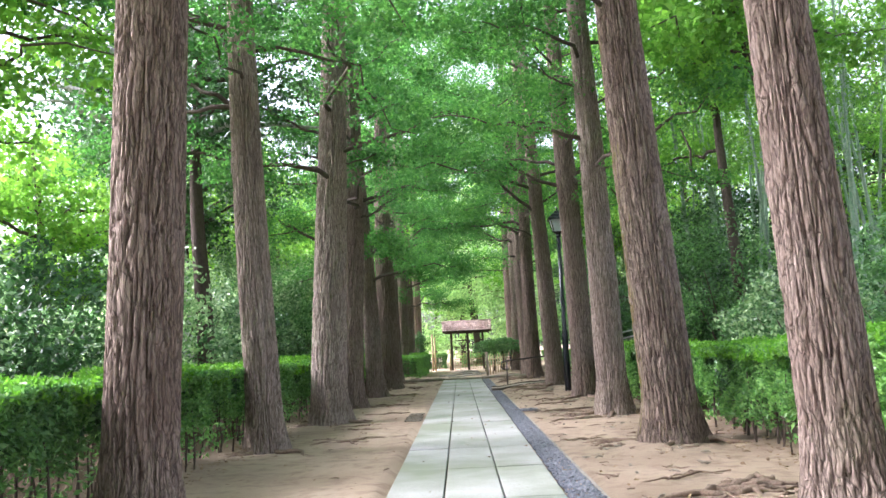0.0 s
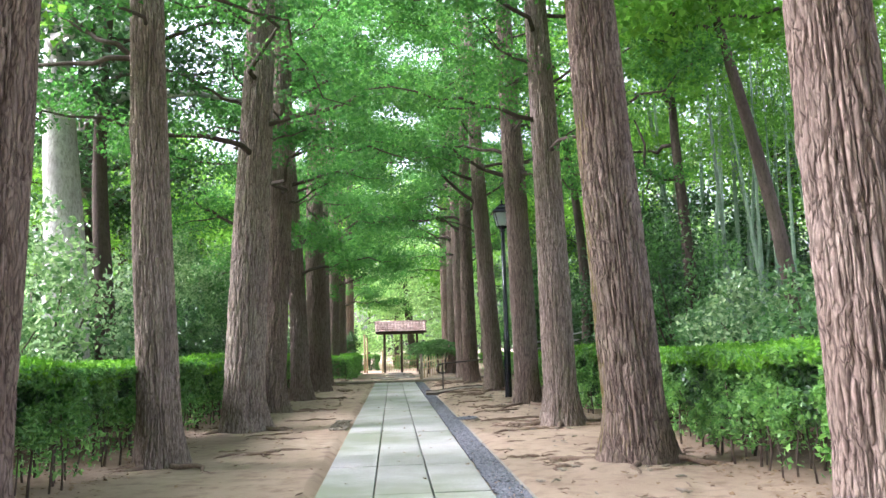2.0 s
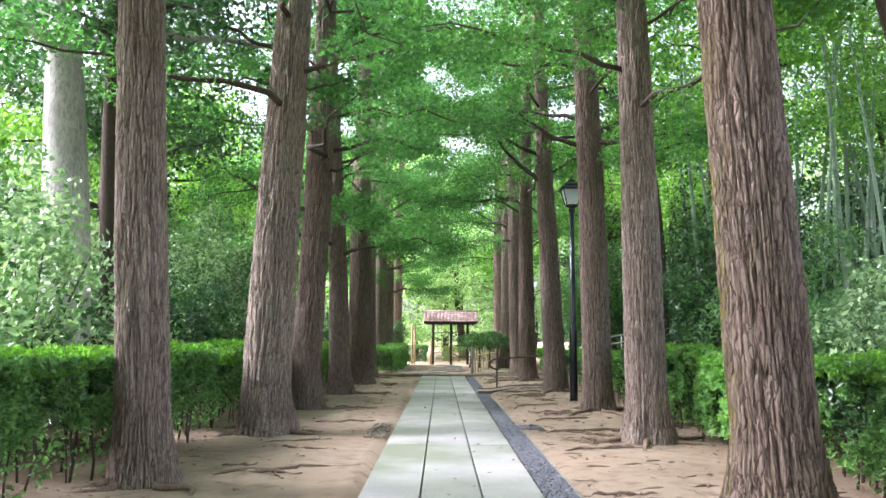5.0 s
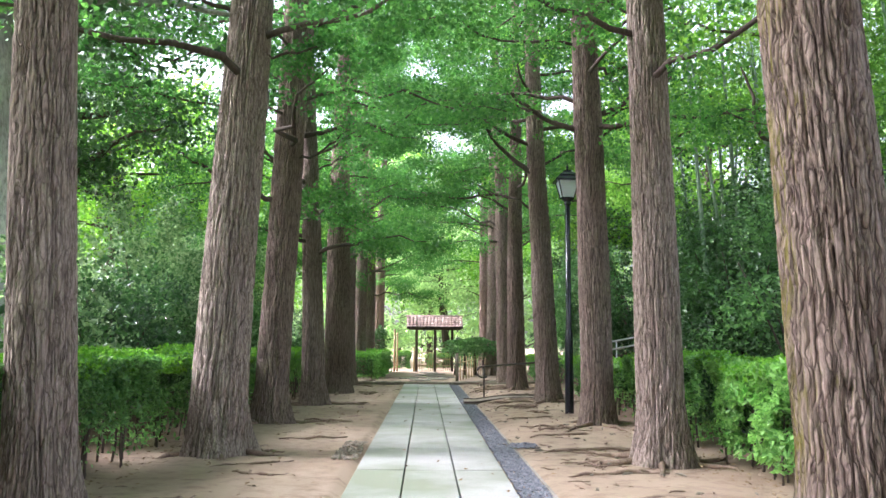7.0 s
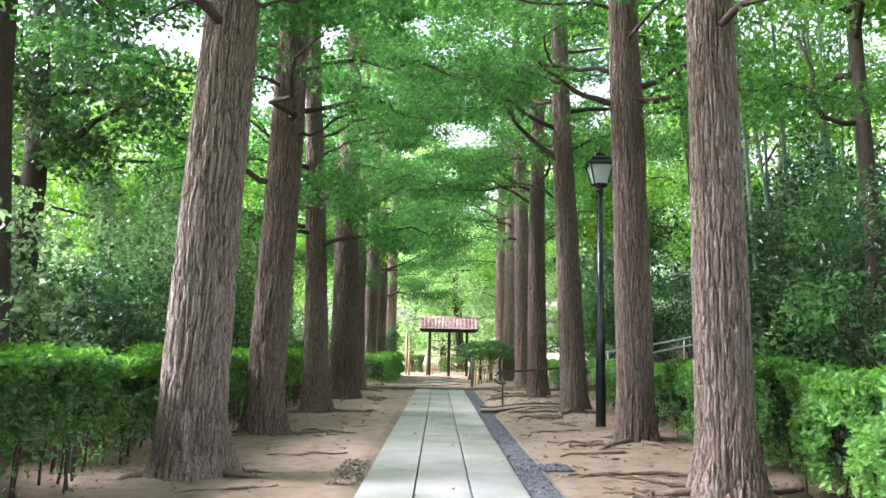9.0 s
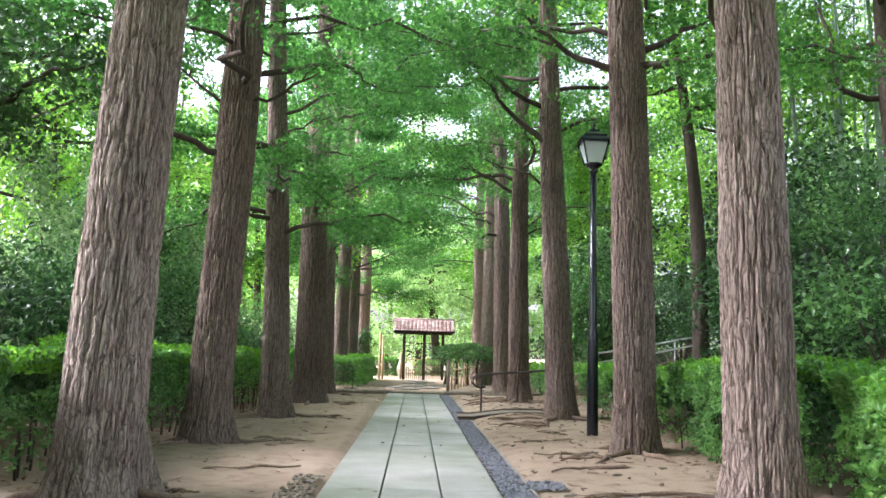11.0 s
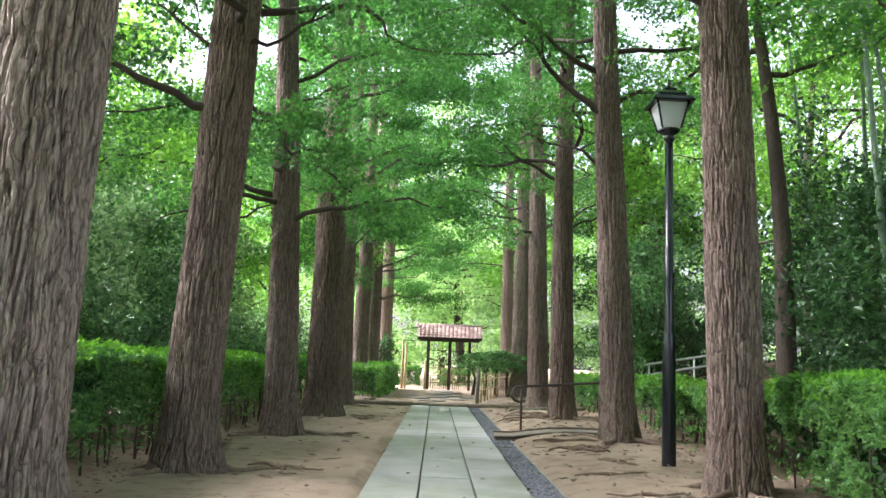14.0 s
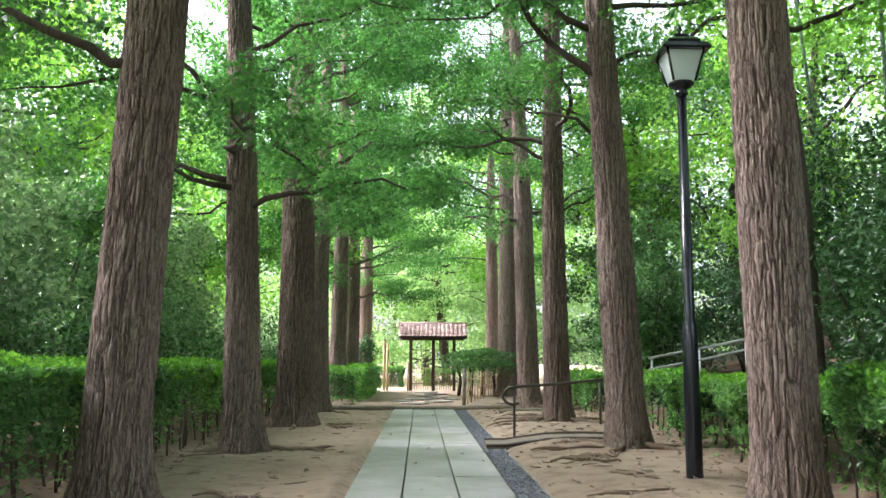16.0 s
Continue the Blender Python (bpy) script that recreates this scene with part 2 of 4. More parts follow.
def smooth_noise(p):
    """Value noise in 0..1 at the rows of p."""
    i = np.floor(p).astype(np.int64)
    f = p - i
    f = f * f * (3 - 2 * f)
    out = 0
    for a in (0, 1):
        for c in (0, 1):
            for d in (0, 1):
                w = (f[:, 0] if a else 1 - f[:, 0]) * (f[:, 1] if c else 1 - f[:, 1]) * (f[:, 2] if d else 1 - f[:, 2])
                out = out + w * lattice(i[:, 0] + a, i[:, 1] + c, i[:, 2] + d)
    return out


def mesh_from(name, verts, quads, mat, smooth=False):
    me = bpy.data.meshes.new(name)
    verts, quads = np.asarray(verts, np.float32), np.asarray(quads, np.int32)
    k = quads.shape[1]
    me.vertices.add(len(verts))
    me.vertices.foreach_set("co", verts.ravel())
    me.loops.add(quads.size)
    me.loops.foreach_set("vertex_index", quads.ravel())
    me.polygons.add(len(quads))
    me.polygons.foreach_set("loop_start", np.arange(0, quads.size, k, dtype=np.int32))
    me.polygons.foreach_set("use_smooth", np.full(len(quads), smooth))
    me.materials.append(mat)
    me.update(calc_edges=True)
    return me


def part_mesh(name, me, parent, label="", where=None):
    ob = new(name, me)
    ob.parent = parent
    if where is not None:
        ob.matrix_basis = where
    return tagged(ob, label)


def part(name, bm, mat, parent, label=""):
    me = bpy.data.meshes.new(name)
    bm.to_mesh(me)
    bm.free()
    me.materials.append(mat)
    ob = new(name, me)
    ob.parent = parent
    return tagged(ob, label)


def thing(name, at, label, category, group="", kind=""):
    ob = new(name)
    ob.location = at
    ob.empty_display_size = 0.1
    return tagged(ob, label, category, group, kind)


def box(bm, x0, y0, z0, x1, y1, z1, bevel=0.0):
    r = bmesh.ops.create_cube(bm, size=1, matrix=Matrix.LocRotScale(((x0 + x1) / 2, (y0 + y1) / 2, (z0 + z1) / 2), None, (x1 - x0, y1 - y0, z1 - z0)))
    if bevel:
        es = list({e for v in r["verts"] for e in v.link_edges})
        bmesh.ops.bevel(bm, geom=es, offset=bevel, segments=2, affect="EDGES", profile=0.5)
    return bm


def tube(points, radii, sides=8):
    """Vertices and quads of a closed tube along a line."""
    pts = np.asarray(points, float)
    tan = np.gradient(pts, axis=0)
    tan /= np.linalg.norm(tan, axis=1)[:, None] + 1e-9
    ref = np.array((0, 0, 1.0)) if abs(tan[:, 2]).mean() < 0.8 else np.array((1.0, 0, 0))
    a = np.cross(tan, ref)
    a /= np.linalg.norm(a, axis=1)[:, None] + 1e-9
    c = np.cross(tan, a)
    th = np.linspace(0, 2 * np.pi, sides, endpoint=False)
    r = np.asarray(radii, float)[:, None, None]
    v = pts[:, None] + r * (np.cos(th)[None, :, None] * a[:, None] + np.sin(th)[None, :, None] * c[:, None])
    v = v.reshape(-1, 3)
    n, k = len(pts), sides
    q = [(i * k + j, i * k + (j + 1) % k, (i + 1) * k + (j + 1) % k, (i + 1) * k + j) for i in range(n - 1) for j in range(k)]
    v = np.vstack([v, pts[:1], pts[-1:]])
    s, e = n * k, n * k + 1
    for j in range(0, k, 2):
        q.append((s, (j + 2) % k, (j + 1) % k, j))
        q.append((e, (n - 1) * k + j, (n - 1) * k + (j + 1) % k, (n - 1) * k + (j + 2) % k))
    return v, np.array(q)


def joined(pieces):
    vs, qs, o = [], [], 0
    for v, q in pieces:
        vs.append(v)
        qs.append(np.asarray(q) + o)
        o += len(v)
    return np.vstack(vs), np.vstack(qs)


def pipe(name, points, radius, mat, parent, sides=10, label=""):
    r = radius if hasattr(radius, "__len__") else [radius] * len(points)
    v, q = tube(points, r, sides)
    return part_mesh(name, mesh_from(name, v, q, mat, True), parent, label)


def leaves(centres, size, flat=0.5, long=1.5, spread=0.35, dirs=None):
    """Quads of kite-shaped leaves at the rows of centres; flat: how level they lie."""
    c = np.asarray(centres, float)
    n = len(c)
    up = rng.normal(size=(n, 3)) * (1 - flat)
    up[:, 2] += flat * np.sign(rng.normal(size=n) + 1.5)
    up /= np.linalg.norm(up, axis=1)[:, None] + 1e-9
    d = rng.normal(size=(n, 3)) if dirs is None else dirs + rng.normal(size=(n, 3)) * spread
    a = d - (d * up).sum(1)[:, None] * up
    a /= np.linalg.norm(a, axis=1)[:, None] + 1e-9
    w = np.cross(up, a)
    s = (size * rng.uniform(0.6, 1.25, n))[:, None]
    h = s * 0.5
    tip = up * s * -0.18
    v = np.stack([c - a * h, c + w * h / long + a * h * 0.15, c + a * h + tip, c - w * h / long + a * h * 0.15], 1)
    return v.reshape(-1, 3), np.arange(4 * n).reshape(-1, 4)


def fan_leaves(centres, size, flat=0.5):
    """Triangles of small fan-shaped leaves at the rows of centres."""
    c = np.asarray(centres, float)
    n = len(c)
    up = rng.normal(size=(n, 3)) * (1 - flat)
    up[:, 2] += flat * np.sign(rng.normal(size=n) + 1.5)
    up /= np.linalg.norm(up, axis=1)[:, None] + 1e-9
    d = rng.normal(size=(n, 3))
    a = d - (d * up).sum(1)[:, None] * up
    a /= np.linalg.norm(a, axis=1)[:, None] + 1e-9
    w = np.cross(up, a)
    s = (size * rng.uniform(0.6, 1.3, n))[:, None]
    v = np.stack([c - a * s * 0.45, c + a * s * 0.4 + w * s * 0.48, c + a * s * 0.4 - w * s * 0.48], 1)
    return v.reshape(-1, 3), np.arange(3 * n).reshape(-1, 3)


def fan_foliage(name, centres, size, mat, parent, flat=0.5, label=""):
    v, q = fan_leaves(centres, size, flat)
    return part_mesh(name, mesh_from(name, v, q, mat), parent, label)


def foliage(name, centres, size, mat, parent, flat=0.5, long=1.5, label=""):
    v, q = leaves(centres, size, flat, long)
    return part_mesh(name, mesh_from(name, v, q, mat), parent, label)


def clumps(centres, count, rx, rz):
    """Scatters count points round each centre, in flattened clumps."""
    c = np.repeat(np.asarray(centres, float), count, axis=0)
    p = rng.normal(size=c.shape)
    p *= (rng.uniform(0, 1, len(c)) ** 0.4 / (np.linalg.norm(p, axis=1) + 1e-9))[:, None]
    return c + p * (rx, rx, rz)


# ---- setting: ground, path ----


def ground_height(x, y):
    """Level walk, one low step at the end of the paving, a bank that climbs on the east side."""
    z = -0.02 + 0.10 * np.clip((y - 35.55) / 0.12, 0, 1)
    z = z + 0.06 * np.clip((np.abs(x) - 3.0) / 1.2, 0, 1)
    z = z + 0.2 * np.clip((y - 16) / 11, 0, 1) * np.clip((x - 1.1) / 0.7, 0, 1) * np.clip((36.5 - y) / 5, 0, 1)
    bank = np.clip((x - 4.2) / 6.0, 0, 1) * np.clip((y - 22) / 6.0, 0, 1) * np.clip((60 - y) / 12, 0, 1)
    return z + 1.5 * bank


def build_ground():
    xs = np.concatenate([[-600, -200, -80, -40, -25], np.arange(-16, -4, 0.8), np.arange(-4, 4.01, 0.1), np.arange(4.8, 17, 0.8), [25, 40, 80, 200, 600]])
    ys = np.concatenate([[-600, -200, -60, -25, -12], np.arange(-6, 35.4, 0.12), np.arange(35.4, 35.8, 0.04), np.arange(35.9, 60, 0.5), [70, 90, 140, 300, 700]])
    gx, gy = np.meshgrid(xs, ys)
    x, y = gx.ravel(), gy.ravel()
    p = np.stack([x, y, 0 * x], 1)
    z = ground_height(x, y)
    rough = (smooth_noise(p * 0.9) - 0.5) * 0.05 + (smooth_noise(p * 4 + 9) - 0.5) * 0.022 + (smooth_noise(p * 11 + 3) - 0.5) * 0.01
    off = np.clip((np.abs(x) - 0.75) / 0.6, 0, 1)
    strip = (x > 0.7) & (x < 1.15) & (y < 35.3)
    z = z + rough * off * np.where(np.abs(x) < 17, 1, 0) - np.where(np.abs(x) < 0.8, 0.06, 0) * (y < 35.4) - np.where(strip, 0.035, 0)
    nx, ny = len(xs), len(ys)
    i = np.arange(nx * ny).reshape(ny, nx)
    q = np.stack([i[:-1, :-1], i[:-1, 1:], i[1:, 1:], i[1:, :-1]], -1).reshape(-1, 4)
    ob = new("ground", mesh_from("ground", np.stack([x, y, z], 1), q, EARTH, True))
    tagged(ob, "bare trodden sandy brown earth beside the paved path", "ground", kind="structure")


build_ground()

pavement = thing("pavement", (0, 0, 0), "pale mossy concrete slab footpath three slabs wide", "path", kind="structure")
SLAB_W, SLAB_L = 0.52, 1.86
bm = box(bmesh.new(), -SLAB_W / 2 + 0.008, -SLAB_L / 2 + 0.003, -0.08, SLAB_W / 2 - 0.008, SLAB_L / 2 - 0.003, 0.0, 0.006)
slab_mesh = bpy.data.meshes.new("slab")
bm.to_mesh(slab_mesh)
bm.free()
slab_mesh.materials.append(SLAB)
rows = int((35.4 + 4) / SLAB_L)
for j in range(rows):
    for i in (-1, 0, 1):
        at = pose(i * SLAB_W, 35.35 - SLAB_L * (j + 0.5), random.uniform(-0.004, 0.003), random.uniform(-0.1, 0.1), random.uniform(-0.15, 0.15), 0)
        part_mesh("slab", slab_mesh, pavement, where=at)

# ---- avenue trees ----


def trunk_mesh(x_low, x_high, r_low, r_high, top, sides, step, rough, seed):
    """A furrowed trunk about the tree's own base point, which leans and tapers."""
    zs = np.concatenate([np.arange(-0.3, 6.4, step), np.arange(6.4, top, 0.4), [top]])
    th = np.linspace(0, 2 * np.pi, sides, endpoint=False)
    Z, T = np.meshgrid(zs, th, indexing="ij")
    Z, T = Z.ravel(), T.ravel()
    r = r_low + (r_high - r_low) * (Z - 0.9) / 4.1
    r = np.where(Z > 5, r_high * np.clip(1 - (Z - 5) / (top - 4.0), 0.05, 1), np.maximum(r, r_high * 0.9))
    lobes = smooth_noise(np.stack([np.cos(T) * 1.6 + seed, np.sin(T) * 1.6 + seed * 2, Z * 0.3], 1))
    flare = np.clip(1 - Z / 0.75, 0, 1.2) ** 2
    r = r + flare * (0.03 + 0.17 * lobes * r_low / 0.3)
    r = r * (0.96 + 0.08 * smooth_noise(np.stack([np.cos(T) + seed, np.sin(T), Z * 0.8], 1)))
    k = 33.0 * r_low
    cx, cy = np.cos(T) * k, np.sin(T) * k
    warp = smooth_noise(np.stack([cx * 0.7 + 31, cy * 0.7, Z * 2.6 + seed], 1)) * 1.5
    a = smooth_noise(np.stack([cx + warp + seed, cy + warp, Z * 2.3], 1))
    c = smooth_noise(np.stack([cx * 1.7 + 17, cy * 1.7 + warp, Z * 3.2 + seed], 1))
    ridge = np.clip(np.abs(a - 0.5) * 8, 0, 1) * 0.7 + np.clip(np.abs(c - 0.5) * 6, 0, 1) * 0.3
    r = r + (ridge - 0.9) * rough * min(1.0, r_low / 0.32)
    for j in range(4):
        kz, kt = 1.4 + 1.3 * j + (seed * 1.7 + j) % 1.0, seed * 2.3 + j * 2.1
        dt = np.abs((T - kt + np.pi) % (2 * np.pi) - np.pi) * r_low
        q2 = ((Z - kz) / 0.10) ** 2 + (dt / 0.09) ** 2
        r = r + 0.026 * np.exp(-q2) - 0.022 * np.exp(-q2 * 7)
    x = (x_high - x_low) * (np.clip(Z, 0, 40) - 0.7) / 4.3
    bend = 0.05 * np.sin(Z * 0.55 + seed)
    v = np.stack([x + bend * 0.5 + r * np.cos(T), bend * 0.4 + r * np.sin(T), Z], 1)
    n, s = len(zs), sides
    i = np.arange(n * s).reshape(n, s)
    q = np.stack([i[:-1], np.roll(i, -1, 1)[:-1], np.roll(i, -1, 1)[1:], i[1:]], -1).reshape(-1, 4)
    return v, q


def limb_line(start, heading, length, rise, droop, n=9):
    s = np.linspace(0, 1, n)
    side = np.cumsum(rng.normal(0, 0.14, n)) * length * 0.45
    side -= side[0]
    h = np.array((math.cos(heading), math.sin(heading)))
    w = np.array((-h[1], h[0]))
    xy = np.array(start[:2]) + np.outer(s * length, h) + np.outer(side, w)
    z = start[2] + rise * s - droop * s ** 2.2 + np.cumsum(rng.normal(0, 0.10, n)) * length * 0.25
    return np.column_stack([xy, z])


def avenue_tree(x_low, y, x_high, r_low, r_high, top=17.0, near=True, seed=1.0, bare=3.6, bark=BARK):
    tree = thing("ginkgo_tree", (x_low, y, 0), "tall ginkgo with pale furrowed bark, silvery or painted as lit" if bark is BARK_SILVERY_AND_LIT else "tall old ginkgo with deeply furrowed grey-brown bark" if near else "tall ginkgo with grey-brown bark, further along the avenue or unseen for shade", "tree", "avenue trees")
    v, q = trunk_mesh(x_low, x_high, r_low, r_high, top, (210 if y < 22 else 130) if near else 64, (0.04 if y < 22 else 0.06) if near else 0.12, 0.056, seed)
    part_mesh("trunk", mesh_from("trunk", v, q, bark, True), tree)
    lean = (x_high - x_low) / 4.3
    spots = []
    count = 24
    for i in range(count):
        f = i / (count - 1)
        z = bare + (top - 1.5 - bare) * f ** 1.15
        length = (3.4 - 1.6 * f) * rng.uniform(0.75, 1.2)
        heading = i * 2.399 + seed
        r0 = r_high * np.clip(1 - (z - 5) / (top - 4), 0.1, 1)
        start = (lean * z + 0.2 * r0 * math.cos(heading), 0.2 * r0 * math.sin(heading), z)
        rise = rng.uniform(0.2, 1.3)
        line = limb_line(start, heading, length, rise, rng.uniform(0.1, 0.9) * (1 - 0.6 * f))
        rad = np.linspace(rng.uniform(0.022, 0.045) * (1.2 - 0.5 * f), 0.008, len(line))
        lv, lq = tube(line, rad, 8 if z < 9 else 6)
        part_mesh("limb", mesh_from("limb", lv, lq, BARK_DARK, True), tree)
        twigs = []
        for s in np.linspace(0.3, 1.0, 9):
            p = line[int(round(s * (len(line) - 1)))]
            for side in (-1, 1):
                if z < 7.2 and rng.uniform() < (0.4 if y < 23 else 0.12):
                    continue
                reach = rng.uniform(0.25, 1.0) * (1.1 - 0.5 * s)
                ang = heading + side * rng.uniform(0.5, 1.3)
                twigs.append(p + np.array((math.cos(ang) * reach, math.sin(ang) * reach, rng.uniform(-0.25, 0.3))))
        if twigs:
            spots.append(np.array(twigs))
    spots = np.vstack(spots)
    near_z = spots[:, 2] < 10
    per = (125 if y < 24 else 150 if x_low < 0 else 100) if y > 0 else 80
    c = np.vstack([clumps(spots[near_z], per, 0.46, 0.22), clumps(spots[~near_z], int(per * (0.7 if 9 < y < 19 else 0.9)), 0.62, 0.34)])
    c = c[(c[:, 2] < 8.6) | (y > 24) | (rng.uniform(0, 1, len(c)) < 0.68)]
    c = c[(c[:, 2] < 10.8) | (rng.uniform(0, 1, len(c)) < (0.3 if y < 14 else 0.12 if y < 34 else 0.6))]
    c = c[(np.hypot(c[:, 0] - lean * c[:, 2], c[:, 1]) > 0.8) | (c[:, 2] > 8.5)]
    size = np.where(c[:, 2] < 9, 0.072, 0.105)
    fan_foliage("crown", c, size, GINKGO, tree, 0.5, "dense mid-green crown of small fan leaves")
    for i in range(5 if near else 3):
        ang = seed * 3 + i * 2 * math.pi / 5 + rng.uniform(-0.4, 0.4)
        ln = rng.uniform(0.5, 1.5)
        s = np.linspace(0, 1, 9)
        wob = np.cumsum(rng.normal(0, 0.06, 9))
        pts = np.column_stack([math.cos(ang + 0) * (r_low + s * ln) - math.sin(ang) * wob, math.sin(ang) * (r_low + s * ln) + math.cos(ang) * wob, 0.03 - 0.05 * s - 0.09 * s ** 3 + 0.015 * np.sin(s * 9 + i) + float(ground_height(np.array(x_low * 0.8), np.array(y)))])
        if abs(x_low + pts[-1, 0]) < 1.0:
            continue
        pipe("root", pts, list(np.linspace(0.038, 0.008, 9)), ROOT, tree, 8)
    return tree


AVENUE = [
    (-2.72, 7.05, -2.52, 0.305, 0.30, True), (-2.86, 12.1, -2.99, 0.25, 0.21, True), (-2.54, 16.35, -2.37, 0.338, 0.28, True),
    (-2.62, 20.4, -2.49, 0.28, 0.253, True), (-2.57, 25.0, -2.72, 0.258, 0.19, True), (-2.55, 29.8, -2.52, 0.36, 0.30, True),
    (-2.64, 34.8, -2.64, 0.245, 0.20, False), (-2.62, 39.5, -2.60, 0.27, 0.22, False), (-2.62, 44.2, -2.60, 0.30, 0.25, False), (-2.6, 51.0, -2.5, 0.32, 0.28, False),
    (2.64, 6.35, 2.46, 0.27, 0.20, True), (2.55, 10.95, 2.29, 0.325, 0.285, True), (2.68, 15.65, 2.56, 0.272, 0.22, True),
    (2.74, 19.75, 2.65, 0.262, 0.235, True), (2.56, 24.25, 2.40, 0.258, 0.206, True), (2.38, 28.6, 2.37, 0.245, 0.19, True),
    (2.77, 35.6, 2.63, 0.29, 0.25, False), (2.95, 42.5, 2.95, 0.40, 0.36, False), (3.0, 50.0, 3.0, 0.3, 0.26, False),
    # Unseen trees beside and behind the start, added to shade the walk.
    (-2.8, -2.6, -2.8, 0.3, 0.25, False), (2.7, -3.0, 2.7, 0.3, 0.25, False), (-2.8, 2.2, -2.8, 0.3, 0.25, False), (2.7, 1.7, 2.7, 0.3, 0.25, False), (-2.8, -7.4, -2.8, 0.3, 0.25, False), (2.7, -7.7, 2.7, 0.3, 0.25, False),
]
GROWN, LEAN = [], {}
for i, (xl, y, xh, rl, rh, near) in enumerate(AVENUE):
    LEAN[round(y, 2)] = (xh - xl) / 4.3
    # Tree 2 has plain bark; the paler material paints side light on it.
    GROWN.append(avenue_tree(xl, y, xh, rl, rh, 16.5 + (i * 7 % 5) * 0.5, near, 1.0 + i * 1.37, (5.3 if i in (0, 10, 11) else 4.3 if y < 23 else 3.4 if xl < 0 else 4.9) + (i * 3 % 4) * 0.25, BARK_SILVERY_AND_LIT if i in (1, 2, 12) else BARK_MOSSY if i == 11 else BARK))


def low_limb(tree, z, heading, length, rise, r=0.05):
    """A dark crooked low limb that forks once and carries thin leafy sprays."""
    y, lean = tree.location.y, LEAN[round(tree.location.y, 2)]
    line = limb_line((lean * z, 0, z), math.radians(heading), length, rise, -0.1 * length, 11)
    pipe("limb", line, list(np.linspace(r, r * 0.3, 11)), BARK_DARK, tree, 10, "dark crooked low limb")
    fork = limb_line(line[6], math.radians(heading + rng.choice((-38, 38))), length * 0.5, rise * 0.5 + 0.15, 0.0, 7)
    pipe("limb", fork, list(np.linspace(r * 0.5, r * 0.15, 7)), BARK_DARK, tree, 8)
    spray = clumps(np.vstack([line[7:], fork[3:]]), 26, 0.3, 0.12)
    tagged(fan_foliage("leaf_spray", spray, 0.07, GINKGO, tree, 0.5), kind="stuff")


LOW_LIMBS = (
    (0, 4.35, 175, 1.0, 0.35, 0.05), (1, 4.85, 178, 1.5, 0.9, 0.045), (1, 5.4, 160, 0.8, 1.2, 0.045), (2, 5.6, 185, 1.3, 0.5, 0.04), (2, 4.9, 20, 1.0, 0.3, 0.025),
    (3, 3.75, 184, 1.7, 0.55, 0.055), (3, 4.2, 150, 1.2, 0.9, 0.03), (3, 4.5, 10, 1.2, 0.4, 0.03), (4, 4.85, 180, 1.3, 0.75, 0.06), (4, 3.6, 182, 1.2, 0.15, 0.05), (4, 5.2, 8, 1.0, 0.3, 0.03),
    (5, 4.7, 178, 1.3, 0.35, 0.05), (5, 6.6, 3, 1.9, 0.95, 0.05), (5, 5.3, -8, 1.6, 0.4, 0.03),
    (13, 4.95, 183, 1.5, 0.55, 0.055), (13, 5.05, 5, 1.5, 0.75, 0.055), (14, 5.1, 182, 1.4, 1.35, 0.065), (14, 4.3, 190, 1.3, 0.4, 0.03), (15, 4.9, 175, 1.5, 0.6, 0.045), (15, 3.9, 6, 1.1, 0.5, 0.03), (12, 6.0, 170, 1.0, 0.5, 0.03),
)
for i, *limb in LOW_LIMBS:
    low_limb(GROWN[i], *limb)

# ---- hedges ----


